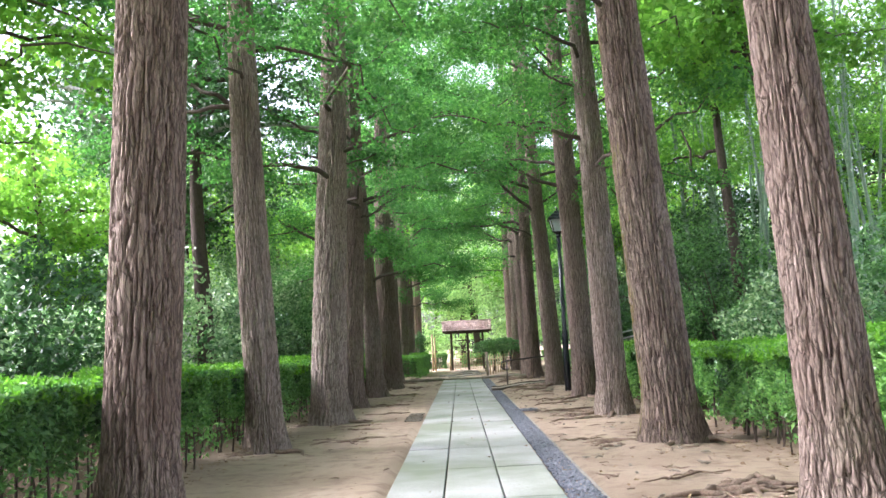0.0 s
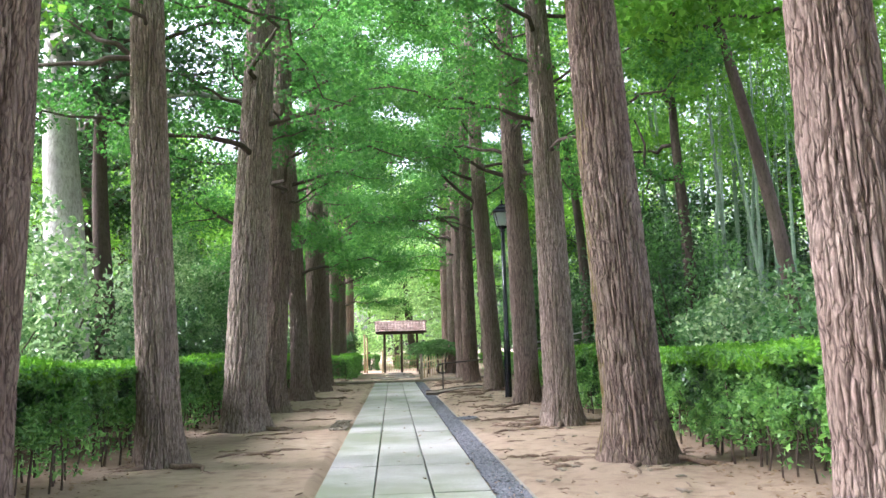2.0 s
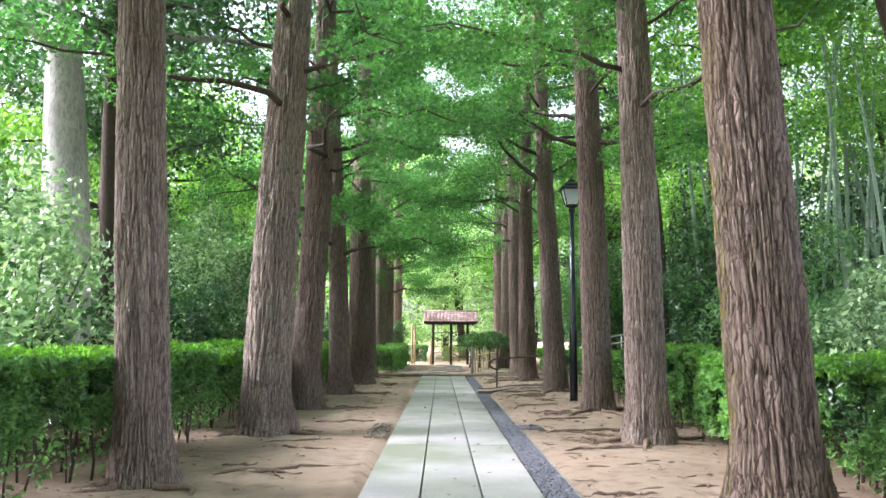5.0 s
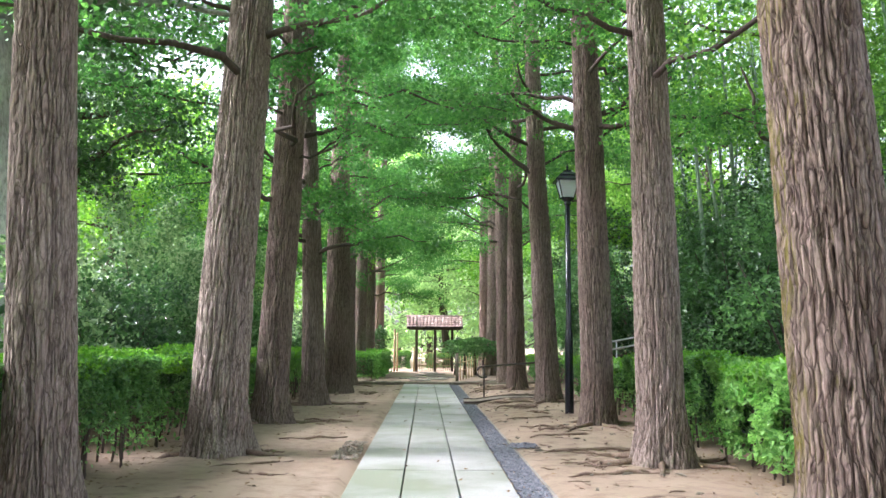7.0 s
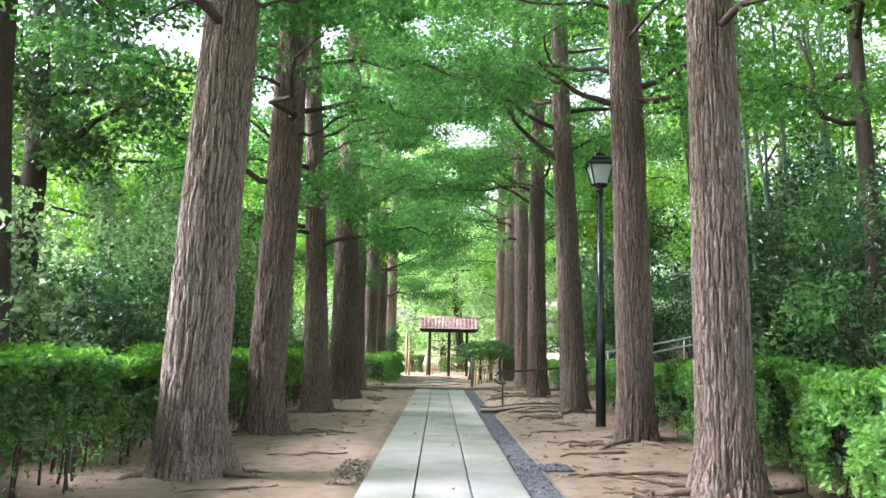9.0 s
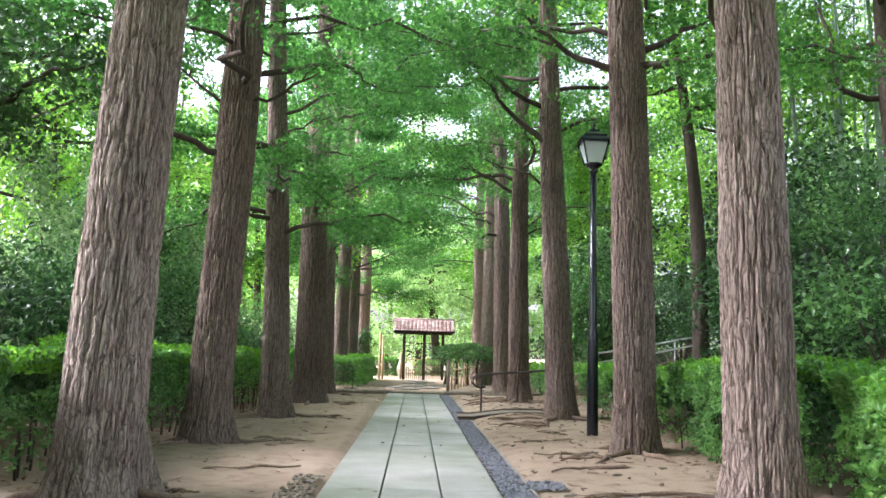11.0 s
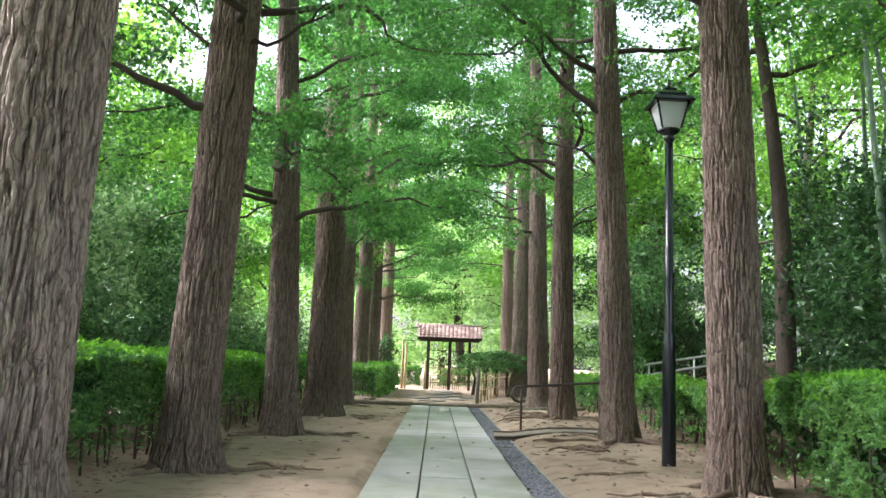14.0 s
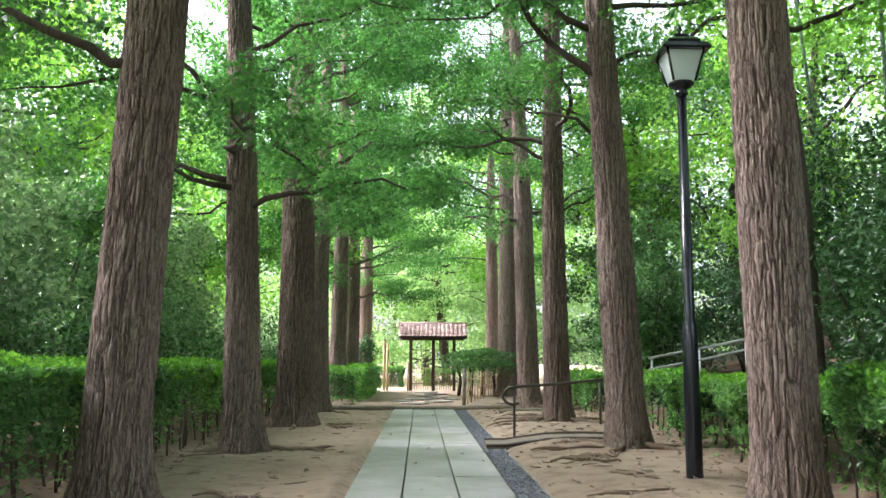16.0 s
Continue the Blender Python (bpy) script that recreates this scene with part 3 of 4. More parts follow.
def hedge(x0, x1, y0, y1, h, density, label, low=0.34, sparse=0.36, mat=HEDGE, leaf=0.074):
    ob = thing("hedge", ((x0 + x1) / 2, (y0 + y1) / 2, 0), label, "hedge", "clipped hedges")
    w, ln = x1 - x0, y1 - y0
    n = int(density * ln * 2.5)
    face = rng.uniform(0, 1, n)
    deep = rng.exponential(0.06, n)
    front, rear, under = face < 0.46, (face >= 0.46) & (face < 0.56), face > 0.93
    px = np.where(front, -w / 2 + deep, np.where(rear, w / 2 - deep, rng.uniform(-w / 2, w / 2, n)))
    px = -px if x0 < 0 else px
    out = np.sign(px) * (front | rear)
    pz = np.where(front | rear, low + (h - low) * rng.uniform(0, 1, n) ** 0.8, h - deep)
    pz = np.where(under, rng.uniform(0.12, low + 0.1, n), pz)
    py = -ln / 2 + ln * rng.uniform(0, 1, n)
    seedp = np.stack([px * 1.5 + x0, (py + y0) * 1.9, pz * 2.4], 1)
    bulge = smooth_noise(seedp) - 0.5 + 0.5 * (smooth_noise(seedp * 2.7 + 5) - 0.5)
    px = px + out * bulge * 0.36
    pz = pz + ((face >= 0.56) & ~under) * (bulge * 0.16 + (smooth_noise(seedp * 0.45 + 11) - 0.5) * 0.16) - ((pz < low + 0.15) & ~under) * rng.uniform(-0.03, 0.16, n)
    gap = smooth_noise(np.stack([px * 2, (py + y0) * 3.1 + 40, pz * 3.3], 1))
    keep = (gap > sparse + 0.12 * np.clip((0.75 - pz) / 0.4, 0, 1)) | (pz > h - 0.10)
    ends = np.clip((ln / 2 - np.abs(py)) / 0.15, 0, 1)
    px = px * (0.85 + 0.15 * ends)
    foliage("foliage", np.column_stack([px, py, pz])[keep], leaf, mat, ob, 0.4, 1.9)
    t = int(n * 0.26)
    tip = np.column_stack([rng.uniform(-w / 2 - 0.03, w / 2 + 0.03, t), rng.uniform(-ln / 2, ln / 2, t), h + rng.uniform(-0.12, 0.07, t)])
    tip_seed = np.stack([tip[:, 0] * 1.5 + x0, (tip[:, 1] + y0) * 1.9, np.full(t, h * 2.4)], 1)
    tip[:, 2] += 0.16 * (smooth_noise(tip_seed) - 0.5) + 0.16 * (smooth_noise(tip_seed * 0.45 + 11) - 0.5)
    tagged(foliage("new_growth", tip, 0.07, FRESH, ob, 0.25, 2.0, "bright yellow-green new leaves on top"), kind="stuff")
    # Darker leaves inside the hedge paint the shade between the outer leaves.
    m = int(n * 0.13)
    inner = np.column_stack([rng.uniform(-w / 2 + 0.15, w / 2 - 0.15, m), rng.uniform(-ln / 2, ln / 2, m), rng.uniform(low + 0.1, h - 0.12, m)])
    foliage("inner_leaves", inner, 0.09, EVERGREEN_AND_SHADE, ob, 0.3, 1.6)
    k = int(ln / 0.16)
    for i in range(k):
        bx, by = rng.uniform(-w / 2 + 0.06, w / 2 - 0.1), -ln / 2 + ln * (i + rng.uniform(0.1, 0.9)) / k
        g = float(ground_height(np.array(bx + ob.location.x), np.array(by + ob.location.y)))
        s = np.linspace(0, 1, 5)
        pts = np.column_stack([bx + np.cumsum(rng.normal(0, 0.018, 5)), by + np.cumsum(rng.normal(0, 0.018, 5)), g - 0.04 + s * (h * 0.75 - g)])
        pipe("stem", pts, list(np.linspace(rng.uniform(0.009, 0.018), 0.006, 5)), BARK_DARK, ob, 6)
    return ob


GREEN_HEDGE = "waist-high clipped green hedge with bare stems at its foot"
for y0, y1, dens in ((3.2, 7.9, 2300), (8.0, 12.6, 2100), (12.7, 17.2, 1900), (17.4, 20.6, 1700), (20.9, 24.6, 1500), (24.9, 29.4, 1200), (29.6, 34.4, 900)):
    hedge(-4.0, -3.15, y0, y1, 1.14, dens, GREEN_HEDGE, 0.58)
for y0, y1, dens in ((4.0, 8.6, 2100), (8.8, 13.2, 2100), (13.6, 15.9, 1900), (16.6, 20.4, 2100), (20.9, 24.6, 1500), (24.9, 27.0, 1300), (30.6, 35, 1000)):
    hedge(3.3, 4.15, y0, y1, 1.14 if y0 < 20 else 0.98, dens, GREEN_HEDGE, 0.36 if y0 < 12 else 0.26 if y0 < 20 else 0.45, 0.38 if y0 < 12 else 0.3 if y0 < 20 else 0.4, HEDGE_YOUNG if 13 < y0 < 14 else HEDGE, 0.092 if 13 < y0 < 14 else 0.074)
hedge(-3.0, -1.75, 37.5, 47.0, 1.05, 1200, "low rounded clipped hedge beside the gate", 0.12)

# ---- shrubs and woodland behind ----


def shrub(x, y, rx, h, mat, label, count=5200, size=0.085, name="shrub"):
    z0 = float(ground_height(np.array(x), np.array(y)))
    ob = thing(name, (x, y, z0), label, "shrub", "shrubs behind the hedge")
    n = 70
    u = rng.normal(size=(n, 3))
    u /= np.linalg.norm(u, axis=1)[:, None]
    rad = rng.uniform(0.45, 1.05, n)[:, None]
    spots = u * rad * (rx, rx, h * 0.5) + (0, 0, h * 0.54)
    spots[:, 2] = np.clip(spots[:, 2], 0.2, None)
    foliage("foliage", clumps(spots, count // n, rx * 0.26, h * 0.10), size * 1.12, mat, ob, 0.45, 1.7)
    # Dark leaf core puts the shrub's inner shade into colour.
    foliage("inner_leaves", clumps(spots[:30] * (0.6, 0.6, 0.75), 20, rx * 0.3, h * 0.14), size * 1.2, EVERGREEN_AND_SHADE, ob, 0.4, 1.6)
    for i in range(6):
        ang = i * 1.05 + x
        s = np.linspace(0, 1, 6)
        pts = np.column_stack([math.cos(ang) * rx * 0.6 * s ** 1.4, math.sin(ang) * rx * 0.6 * s ** 1.4, -0.06 + s * h * 0.7])
        pipe("stem", pts, list(np.linspace(0.035, 0.008, 6)), BARK_DARK, ob, 6)
    return ob


def wood_tree(x, y, h, spread, mat, label, bare=2.5, r=0.16, bark=BARK_DARK, leaf=0.12, count=19000, lean=0.0, name="woodland_tree"):
    z0 = float(ground_height(np.array(x), np.array(y)))
    ob = thing(name, (x, y, z0), label, "tree", "woodland trees")
    s = np.linspace(0, 1, 22)
    line = np.column_stack([lean * h * s + 0.12 * np.sin(s * 7 + x), 0.12 * np.sin(s * 5 + y), -0.1 + s * h * 0.92])
    v, q = tube(line, r * (1.05 - 0.85 * s) + 0.1 * r * np.exp(-s * 30), 14)
    part_mesh("trunk", mesh_from("trunk", v, q, bark, True), ob)
    spots = []
    for i in range(13):
        f = i / 12
        k = bare / h + (0.9 - bare / h) * f
        p = line[int(k * 21)]
        ang = i * 2.4 + y
        ln = spread * (0.55 + 0.6 * math.sin(math.pi * (0.18 + 0.75 * f))) * rng.uniform(0.7, 1.15)
        limb = limb_line(p, ang, ln, ln * rng.uniform(0.1, 0.5), ln * rng.uniform(0, 0.25))
        pipe("limb", limb, list(np.linspace(r * 0.32, 0.01, len(limb))), bark, ob, 6)
        for t in np.linspace(0.3, 1, 6):
            spots.append(limb[int(t * 8)] + rng.normal(0, 0.22 * spread * 0.5, 3))
    fan_foliage("crown", clumps(np.array(spots), count // len(spots), spread * 0.26, spread * 0.15), leaf, mat, ob, 0.45)
    return ob


BRIGHT, DEEP, MID = "leafy fresh light-green broadleaf tree behind the hedge, seen or added for shade", "dense dark evergreen tree behind the hedge or unseen for shade", "leafy green understorey shrub with glossy leaves"
for i, y in enumerate(np.arange(5.6, 44, 2.5)):
    shrub(-5.45 - 0.35 * (i * 5 % 3), float(y), 1.35 + 0.12 * (i % 3), 1.9 + 0.4 * (i * 7 % 4), SHRUB if (y < 20 and i % 4 != 2) or i % 5 == 0 else UNDERSTOREY if i % 2 else EVERGREEN_AND_SHADE, MID, 4600 if y < 26 else 3000, 0.10)
for x, y, rx, h, mt in ((-8.2, 8.0, 1.8, 2.8, SHRUB), (-8.0, 13.5, 1.9, 3.2, SHRUB), (-8.6, 19.0, 2.0, 3.3, EVERGREEN_AND_SHADE), (-8.8, 25.0, 2.1, 3.4, SHRUB), (-8.5, 31.0, 2.1, 4.0, EVERGREEN_AND_SHADE)):
    shrub(x, y, rx, h, mt, MID, 4600, 0.11)
for i, y in enumerate(np.arange(6.5, 25, 2.6)):
    shrub(5.75 + 0.3 * (i * 5 % 3), float(y), 1.35 + 0.12 * (i % 3), 1.9 + 0.3 * (i * 3 % 4) + (1.0 if y > 19 else 0), (EVERGREEN_AND_SHADE if y > 20 else UNDERSTOREY) if i % 3 or y > 17 else SHRUB, MID, 5200, 0.09)
for x, y, rx, h, mt in ((7.8, 24.5, 1.9, 3.9, EVERGREEN_AND_SHADE), (8.5, 14.5, 1.9, 2.6, SHRUB), (8.8, 19.0, 2.0, 2.6, UNDERSTOREY), (7.5, 33, 1.8, 2.6, EVERGREEN_AND_SHADE), (6.5, 39, 1.8, 2.6, SHRUB), (10.8, 28.0, 1.9, 3.4, EVERGREEN_AND_SHADE), (6.2, 34.5, 1.8, 3.0, EVERGREEN_AND_SHADE), (9.6, 34.0, 2.0, 3.4, EVERGREEN_AND_SHADE), (12.5, 32.0, 2.0, 3.6, EVERGREEN_AND_SHADE), (11.5, 23.5, 2.0, 3.8, EVERGREEN_AND_SHADE)):
    shrub(x, y, rx, h, mt, MID, 4600, 0.10)
# Trees at (-8.8, 10) and (-8.6, 3.4): added out of view to block sun.
for x, y, h, sp, mt, b in ((-17.0, 22.5, 8.0, 3.8, HAZE_LEAF, 2), (-19.0, 17.0, 9.0, 4.5, HAZE_LEAF, 2.0), (-9.5, 19.0, 7.0, 2.4, MAPLE, 2.2), (-8.8, 10.0, 11.0, 3.2, MAPLE, 5.6), (-8.6, 3.4, 11.0, 3.2, MAPLE, 5.6), (-8.5, 28.5, 9, 3.2, MAPLE, 4), (-12, 31, 12, 4.2, EVERGREEN_AND_SHADE, 2.5), (-7.5, 35.5, 10, 3.4, MAPLE, 2.5), (-8.5, 44, 11, 4.0, MAPLE, 2.0), (-16, 38, 13, 5, MAPLE, 2), (-10.5, 34, 12, 3.8, MAPLE, 3.5), (-6.2, 42, 13, 3.4, MAPLE, 3.5), (-18, 24, 12, 5, MAPLE, 2)):
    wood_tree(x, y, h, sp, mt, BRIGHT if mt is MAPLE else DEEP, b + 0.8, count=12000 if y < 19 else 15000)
for x, y, h, sp, mt, b in ((17.5, 16, 8, 3.6, HAZE_LEAF, 3.5), (18, 23, 9, 4.0, HAZE_LEAF, 3), (11.5, 26, 8, 3.0, EVERGREEN_AND_SHADE, 2.2), (8.5, 31, 10, 3.4, MAPLE, 3), (9, 37, 11, 3.8, EVERGREEN_AND_SHADE, 2.5), (8.5, 45, 11, 4, MAPLE, 2), (15, 32, 13, 5, MAPLE, 2), (20, 9, 10, 4, HAZE_LEAF, 2), (14, 42, 13, 5, MAPLE, 2), (13.0, 21.5, 9.5, 3.4, MAPLE, 2.0), (14.0, 27.5, 10, 3.8, MAPLE, 2.0)):
    wood_tree(x, y, h, sp, mt, DEEP if mt is EVERGREEN_AND_SHADE else BRIGHT, b, count=8000 if x > 13 else 16000)
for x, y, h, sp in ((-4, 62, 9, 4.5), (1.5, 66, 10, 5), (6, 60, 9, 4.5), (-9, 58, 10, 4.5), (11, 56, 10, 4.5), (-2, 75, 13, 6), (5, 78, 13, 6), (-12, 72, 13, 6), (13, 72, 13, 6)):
    wood_tree(x, y, h, sp, HAZE_LEAF, "light-green tree beyond the gate, leaves paled for haze", 1.0, 0.16, leaf=0.2, count=9000)

# Unseen trees behind the start, added to darken the near walk.
for x, y in ((-6.5, -9.5), (1.5, -13.0), (8.0, -4.0)):
    wood_tree(x, y, 10.5, 3.6, EVERGREEN_AND_SHADE, DEEP, 2.4, count=12000)
wood_tree(-5.75, 16.8, 13, 3.6, EVERGREEN_AND_SHADE, "large tree with a thick smooth pale grey trunk", 6.2, 0.42, BARK_PALE, lean=-0.012, count=5500)
wood_tree(-5.25, 17.3, 11, 2.2, EVERGREEN_AND_SHADE, "dark-stemmed evergreen close beside the pale trunk", 6.4, 0.2, BARK_DARK, count=4500)
wood_tree(-7.5, 22.6, 12, 3.2, EVERGREEN_AND_SHADE, "tall dark evergreen with a stout dark trunk", 4.8, 0.3, BARK_DARK, count=24000)
for x, y, h in ((-5.9, 23.6, 4.3), (-6.3, 27.0, 5.2), (-6.0, 30.6, 5.0), (-6.4, 34.2, 5.0)):
    # Shrubs up to 5 m take SHRUB for its painted bright specks.
    shrub(x, y, 1.5, h, UNDERSTOREY if h > 5 else SHRUB, "tall dense green shrub behind the hedge", 8000, 0.10)
shrub(-5.1, 14.4, 1.2, 3.3, SHRUB, "tall pale glossy-leaved shrub behind the hedge", 5200, 0.10)
shrub(6.0, 21.8, 1.5, 4.4, EVERGREEN_AND_SHADE, "tall dense dark evergreen shrub behind the hedge", 8000, 0.10)
shrub(7.2, 25.6, 1.7, 5.0, EVERGREEN_AND_SHADE, "tall dense dark evergreen shrub behind the hedge", 8000, 0.10)
wood_tree(6.15, 14.0, 11, 2.6, MAPLE, "slender leaning tree with a peeling brown trunk", 6.5, 0.135, BARK_DARK, lean=-0.16)
wood_tree(5.3, 24.5, 12, 2.6, MAPLE, "tall slim dark-trunked tree leaning behind the hedge", 6.8, 0.16, BARK_DARK, lean=-0.06, count=6000)
crooked = wood_tree(6.7, 20.8, 12, 2.6, MAPLE, "dark-trunked tree with a crooked upturned limb", 6.8, 0.17, BARK_DARK, count=6000)
pipe("limb", [(0, 0, 4.9), (-0.35, -0.1, 4.85), (-0.7, -0.12, 4.95), (-0.85, -0.1, 5.25), (-0.8, -0.05, 5.7), (-1.0, 0.0, 6.3)], [0.05, 0.045, 0.045, 0.04, 0.03, 0.02], BARK_DARK, crooked, 8)
wood_tree(6.6, 40.5, 9, 2.2, EVERGREEN_AND_SHADE, "dense dark conifer on the bank", 1.4, 0.16, count=16000)
shrub(5.2, 33.2, 1.3, 4.2, UNDERSTOREY, "tall dense dark evergreen shrub on the bank", 7000, 0.11)
wood_tree(-4.2, 57.5, 15, 5.0, MAPLE, "tall light-green tree beyond the gate", 6.0, 0.2, leaf=0.2, count=11000)
wood_tree(4.6, 58.0, 15, 5.0, MAPLE, "tall light-green tree beyond the gate", 6.0, 0.2, leaf=0.2, count=11000)
wood_tree(0.2, 70.0, 21, 6.0, HAZE_LEAF, "very tall light-green tree beyond the gate, leaves paled for haze", 7.0, 0.25, leaf=0.24, count=16000)
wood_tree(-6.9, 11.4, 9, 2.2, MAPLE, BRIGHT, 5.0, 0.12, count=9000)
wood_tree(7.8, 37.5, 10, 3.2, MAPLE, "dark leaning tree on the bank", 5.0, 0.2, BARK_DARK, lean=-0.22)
wood_tree(1.3, 62.5, 11, 3.6, HAZE_LEAF, "slim leaning tree beyond the gate", 6.0, 0.27, BARK_DARK, lean=-0.04, leaf=0.2, count=6000)


def bamboo_cane(x, y, h, lean, heading):
    z0 = float(ground_height(np.array(x), np.array(y)))
    ob = thing("bamboo_cane", (x, y, z0), "tall green bamboo cane in the grove", "bamboo", "bamboo grove")
    joints = np.arange(0, h, 0.42)
    pts, rad = [], []
    r = rng.uniform(0.042, 0.062)
    for z in joints:
        for dz, k in ((0.0, 1.0), (0.015, 1.14), (0.03, 1.0)):
            zz = z + dz
            off = lean * zz + 0.25 * lean * zz * zz / h
            pts.append((off * math.cos(heading), off * math.sin(heading), zz - 0.05))
            rad.append(r * k * (1 - 0.75 * zz / h))
    pipe("culm", pts, rad, CANE, ob, 8)
    top = np.array(pts)[np.array(pts)[:, 2] > h * 0.52]
    spots = top[rng.integers(0, len(top), 26)] + rng.normal(0, 0.35, (26, 3))
    foliage("leaves", clumps(spots, 21, 0.45, 0.3), 0.17, BAMBOO_LEAF, ob, 0.4, 4.0)


for x, y, h, lean in ((5.35, 21.6, 11, 0.05), (6.0, 21.9, 11, 0.11), (6.3, 22.3, 10.5, 0.05), (6.75, 22.0, 11, 0.02), (7.1, 21.5, 10, 0.03), (7.3, 22.6, 11, 0.08), (6.9, 18.6, 10.5, 0.04)):
    bamboo_cane(x, y, h, lean, math.pi)
for i in range(46):
    y = rng.uniform(15.5, 28)
    bamboo_cane(rng.uniform(6.6, 10.5), y, rng.uniform(8.5, 11.5), rng.uniform(0.0, 0.14), rng.uniform(0, 6.28))

# a far belt of trees that closes the view
ang = rng.uniform(0, 2 * np.pi, 620)
rad = rng.uniform(34, 60, 620)
belt = np.column_stack([np.cos(ang) * rad, 26 + np.sin(ang) * rad * 1.05, rng.uniform(0.2, 1, 620) ** 1.3 * 15])
belt = belt[(belt[:, 0] > -13) | (belt[:, 1] > 34) | (belt[:, 2] < 5)]
belt = belt[(belt[:, 1] > 0) | (belt[:, 2] < 4)]
belt = belt[(belt[:, 0] < 13) | (belt[:, 1] > 40) | (belt[:, 2] < 6)]
belt = belt[(np.abs(belt[:, 0]) > 13) | (belt[:, 1] > 66) | (belt[:, 1] < -8)]
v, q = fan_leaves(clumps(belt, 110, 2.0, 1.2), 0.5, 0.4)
tagged(new("distant_woods", mesh_from("distant_woods", v, q, HAZE_LEAF)), "light-green woods closing the park all round, leaves paled for haze", "woods", kind="stuff")

# ---- gravel, edging, logs, stones ----
OCTA = np.array([(1, 0, 0), (0, 1, 0), (-1, 0, 0), (0, -1, 0), (0, 0, 1), (0, 0, -1)], float)
OCTA_T = np.array([(0, 1, 4), (1, 2, 4), (2, 3, 4), (3, 0, 4), (1, 0, 5), (2, 1, 5), (3, 2, 5), (0, 3, 5)])


def scatter_stones(name, label, x0, x1, y0, y1, z, per_m2, size, mat):
    n = int((x1 - x0) * (y1 - y0) * per_m2)
    turn = rng.uniform(0, 6.28, n)
    sc = size * rng.uniform(0.5, 1.3, (n, 3)) * (1, 1, 0.65)
    p = OCTA[None] * sc[:, None] + rng.normal(0, size * 0.12, (n, 6, 3))
    c, d = np.cos(turn)[:, None], np.sin(turn)[:, None]
    p = np.stack([p[..., 0] * c - p[..., 1] * d, p[..., 0] * d + p[..., 1] * c, p[..., 2]], -1)
    y = y0 + (y1 - y0) * rng.uniform(0, 1, n)
    p += np.stack([rng.uniform(x0, x1, n), y, z + rng.uniform(-0.01, 0.008, n)], -1)[:, None]
    t = (OCTA_T[None] + 6 * np.arange(n)[:, None, None]).reshape(-1, 3)
    return tagged(new(name, mesh_from(name, p.reshape(-1, 3), t, mat)), label, "gravel", kind="stuff")


scatter_stones("gravel", "loose blue-grey gravel in a drainage strip beside the path", 0.80, 1.08, 1.0, 16, -0.018, 1700, 0.019, GRAVEL)
scatter_stones("gravel", "loose blue-grey gravel in a drainage strip beside the path", 0.80, 1.08, 16, 35.2, -0.018, 1000, 0.022, GRAVEL)
edging = thing("edging", (0, 0, 0), "thin stone edging of the gravel strip", "edging", kind="structure")
for j in range(40):
    part("edging_stone", box(bmesh.new(), 1.085, -3 + j * 0.96, -0.09, 1.115, -2.05 + j * 0.96, random.uniform(-0.012, -0.004), 0.005), EDGING, edging)


def log(x0, y0, x1, y1, r, label="weathered round timber log half sunk as a low step"):
    za, zb = (float(ground_height(np.array(x), np.array(y - 0.15))) for x, y in ((x0, y0), (x1, y1)))
    ob = thing("log_step", ((x0 + x1) / 2, (y0 + y1) / 2, (za + zb) / 2), label, "log", "log steps")
    s = np.linspace(-0.5, 0.5, 14)
    pts = np.column_stack([s * (x1 - x0), s * (y1 - y0) + rng.normal(0, 0.008, 14), s * (zb - za) + 0.04 + rng.normal(0, 0.005, 14)])
    pipe("log", pts, list(r * rng.uniform(0.9, 1.08, 14)), CUTWOOD, ob, 12)


def plank_step(x0, x1, y, depth):
    """A low step across the bank: a pale worn tread between two dark sunken logs."""
    ob = thing("timber_step", (x0, y, 0), "low step of dark logs round a pale worn tread", "step")
    xs = np.linspace(x0, x1, 9)
    base = ground_height(xs, np.full(9, y - 0.1)) * 0.6 + 0.035
    back = y + depth * np.linspace(1.0, 0.75, 9)
    v = []
    for k in range(9):
        v += [(xs[k] - x0, 0.0, base[k] - 0.1), (xs[k] - x0, 0.0, base[k] + 0.035), (xs[k] - x0, back[k] - y, base[k] + 0.055 + rng.normal(0, 0.004)), (xs[k] - x0, back[k] - y, base[k] - 0.1)]
    q = [(4 * k + a, 4 * k + a + 1, 4 * k + a + 5, 4 * k + a + 4) for k in range(8) for a in range(3)] + [(0, 3, 2, 1), (32, 33, 34, 35)]
    part_mesh("tread", mesh_from("tread", v, q, CUTWOOD), ob)
    for name, rise, line in (("front_log", 0.016, np.full(9, y)), ("rear_log", 0.062, back)):
        pts = np.column_stack([xs - x0, line - y - 0.01 + rng.normal(0, 0.008, 9), base + rise + rng.normal(0, 0.004, 9)])
        pipe(name, pts, list(0.022 * rng.uniform(0.7, 1.2, 9)), BARK_DARK, ob, 10, "dark half-sunk log")


plank_step(0.84, 3.15, 25.3, 0.45)
log(-2.4, 35.5, -0.8, 35.5, 0.075)
log(-0.8, 35.52, 0.8, 35.5, 0.06)
log(0.8, 35.5, 2.5, 35.6, 0.075)
log(1.6, 31.5, 3.4, 31.8, 0.045)


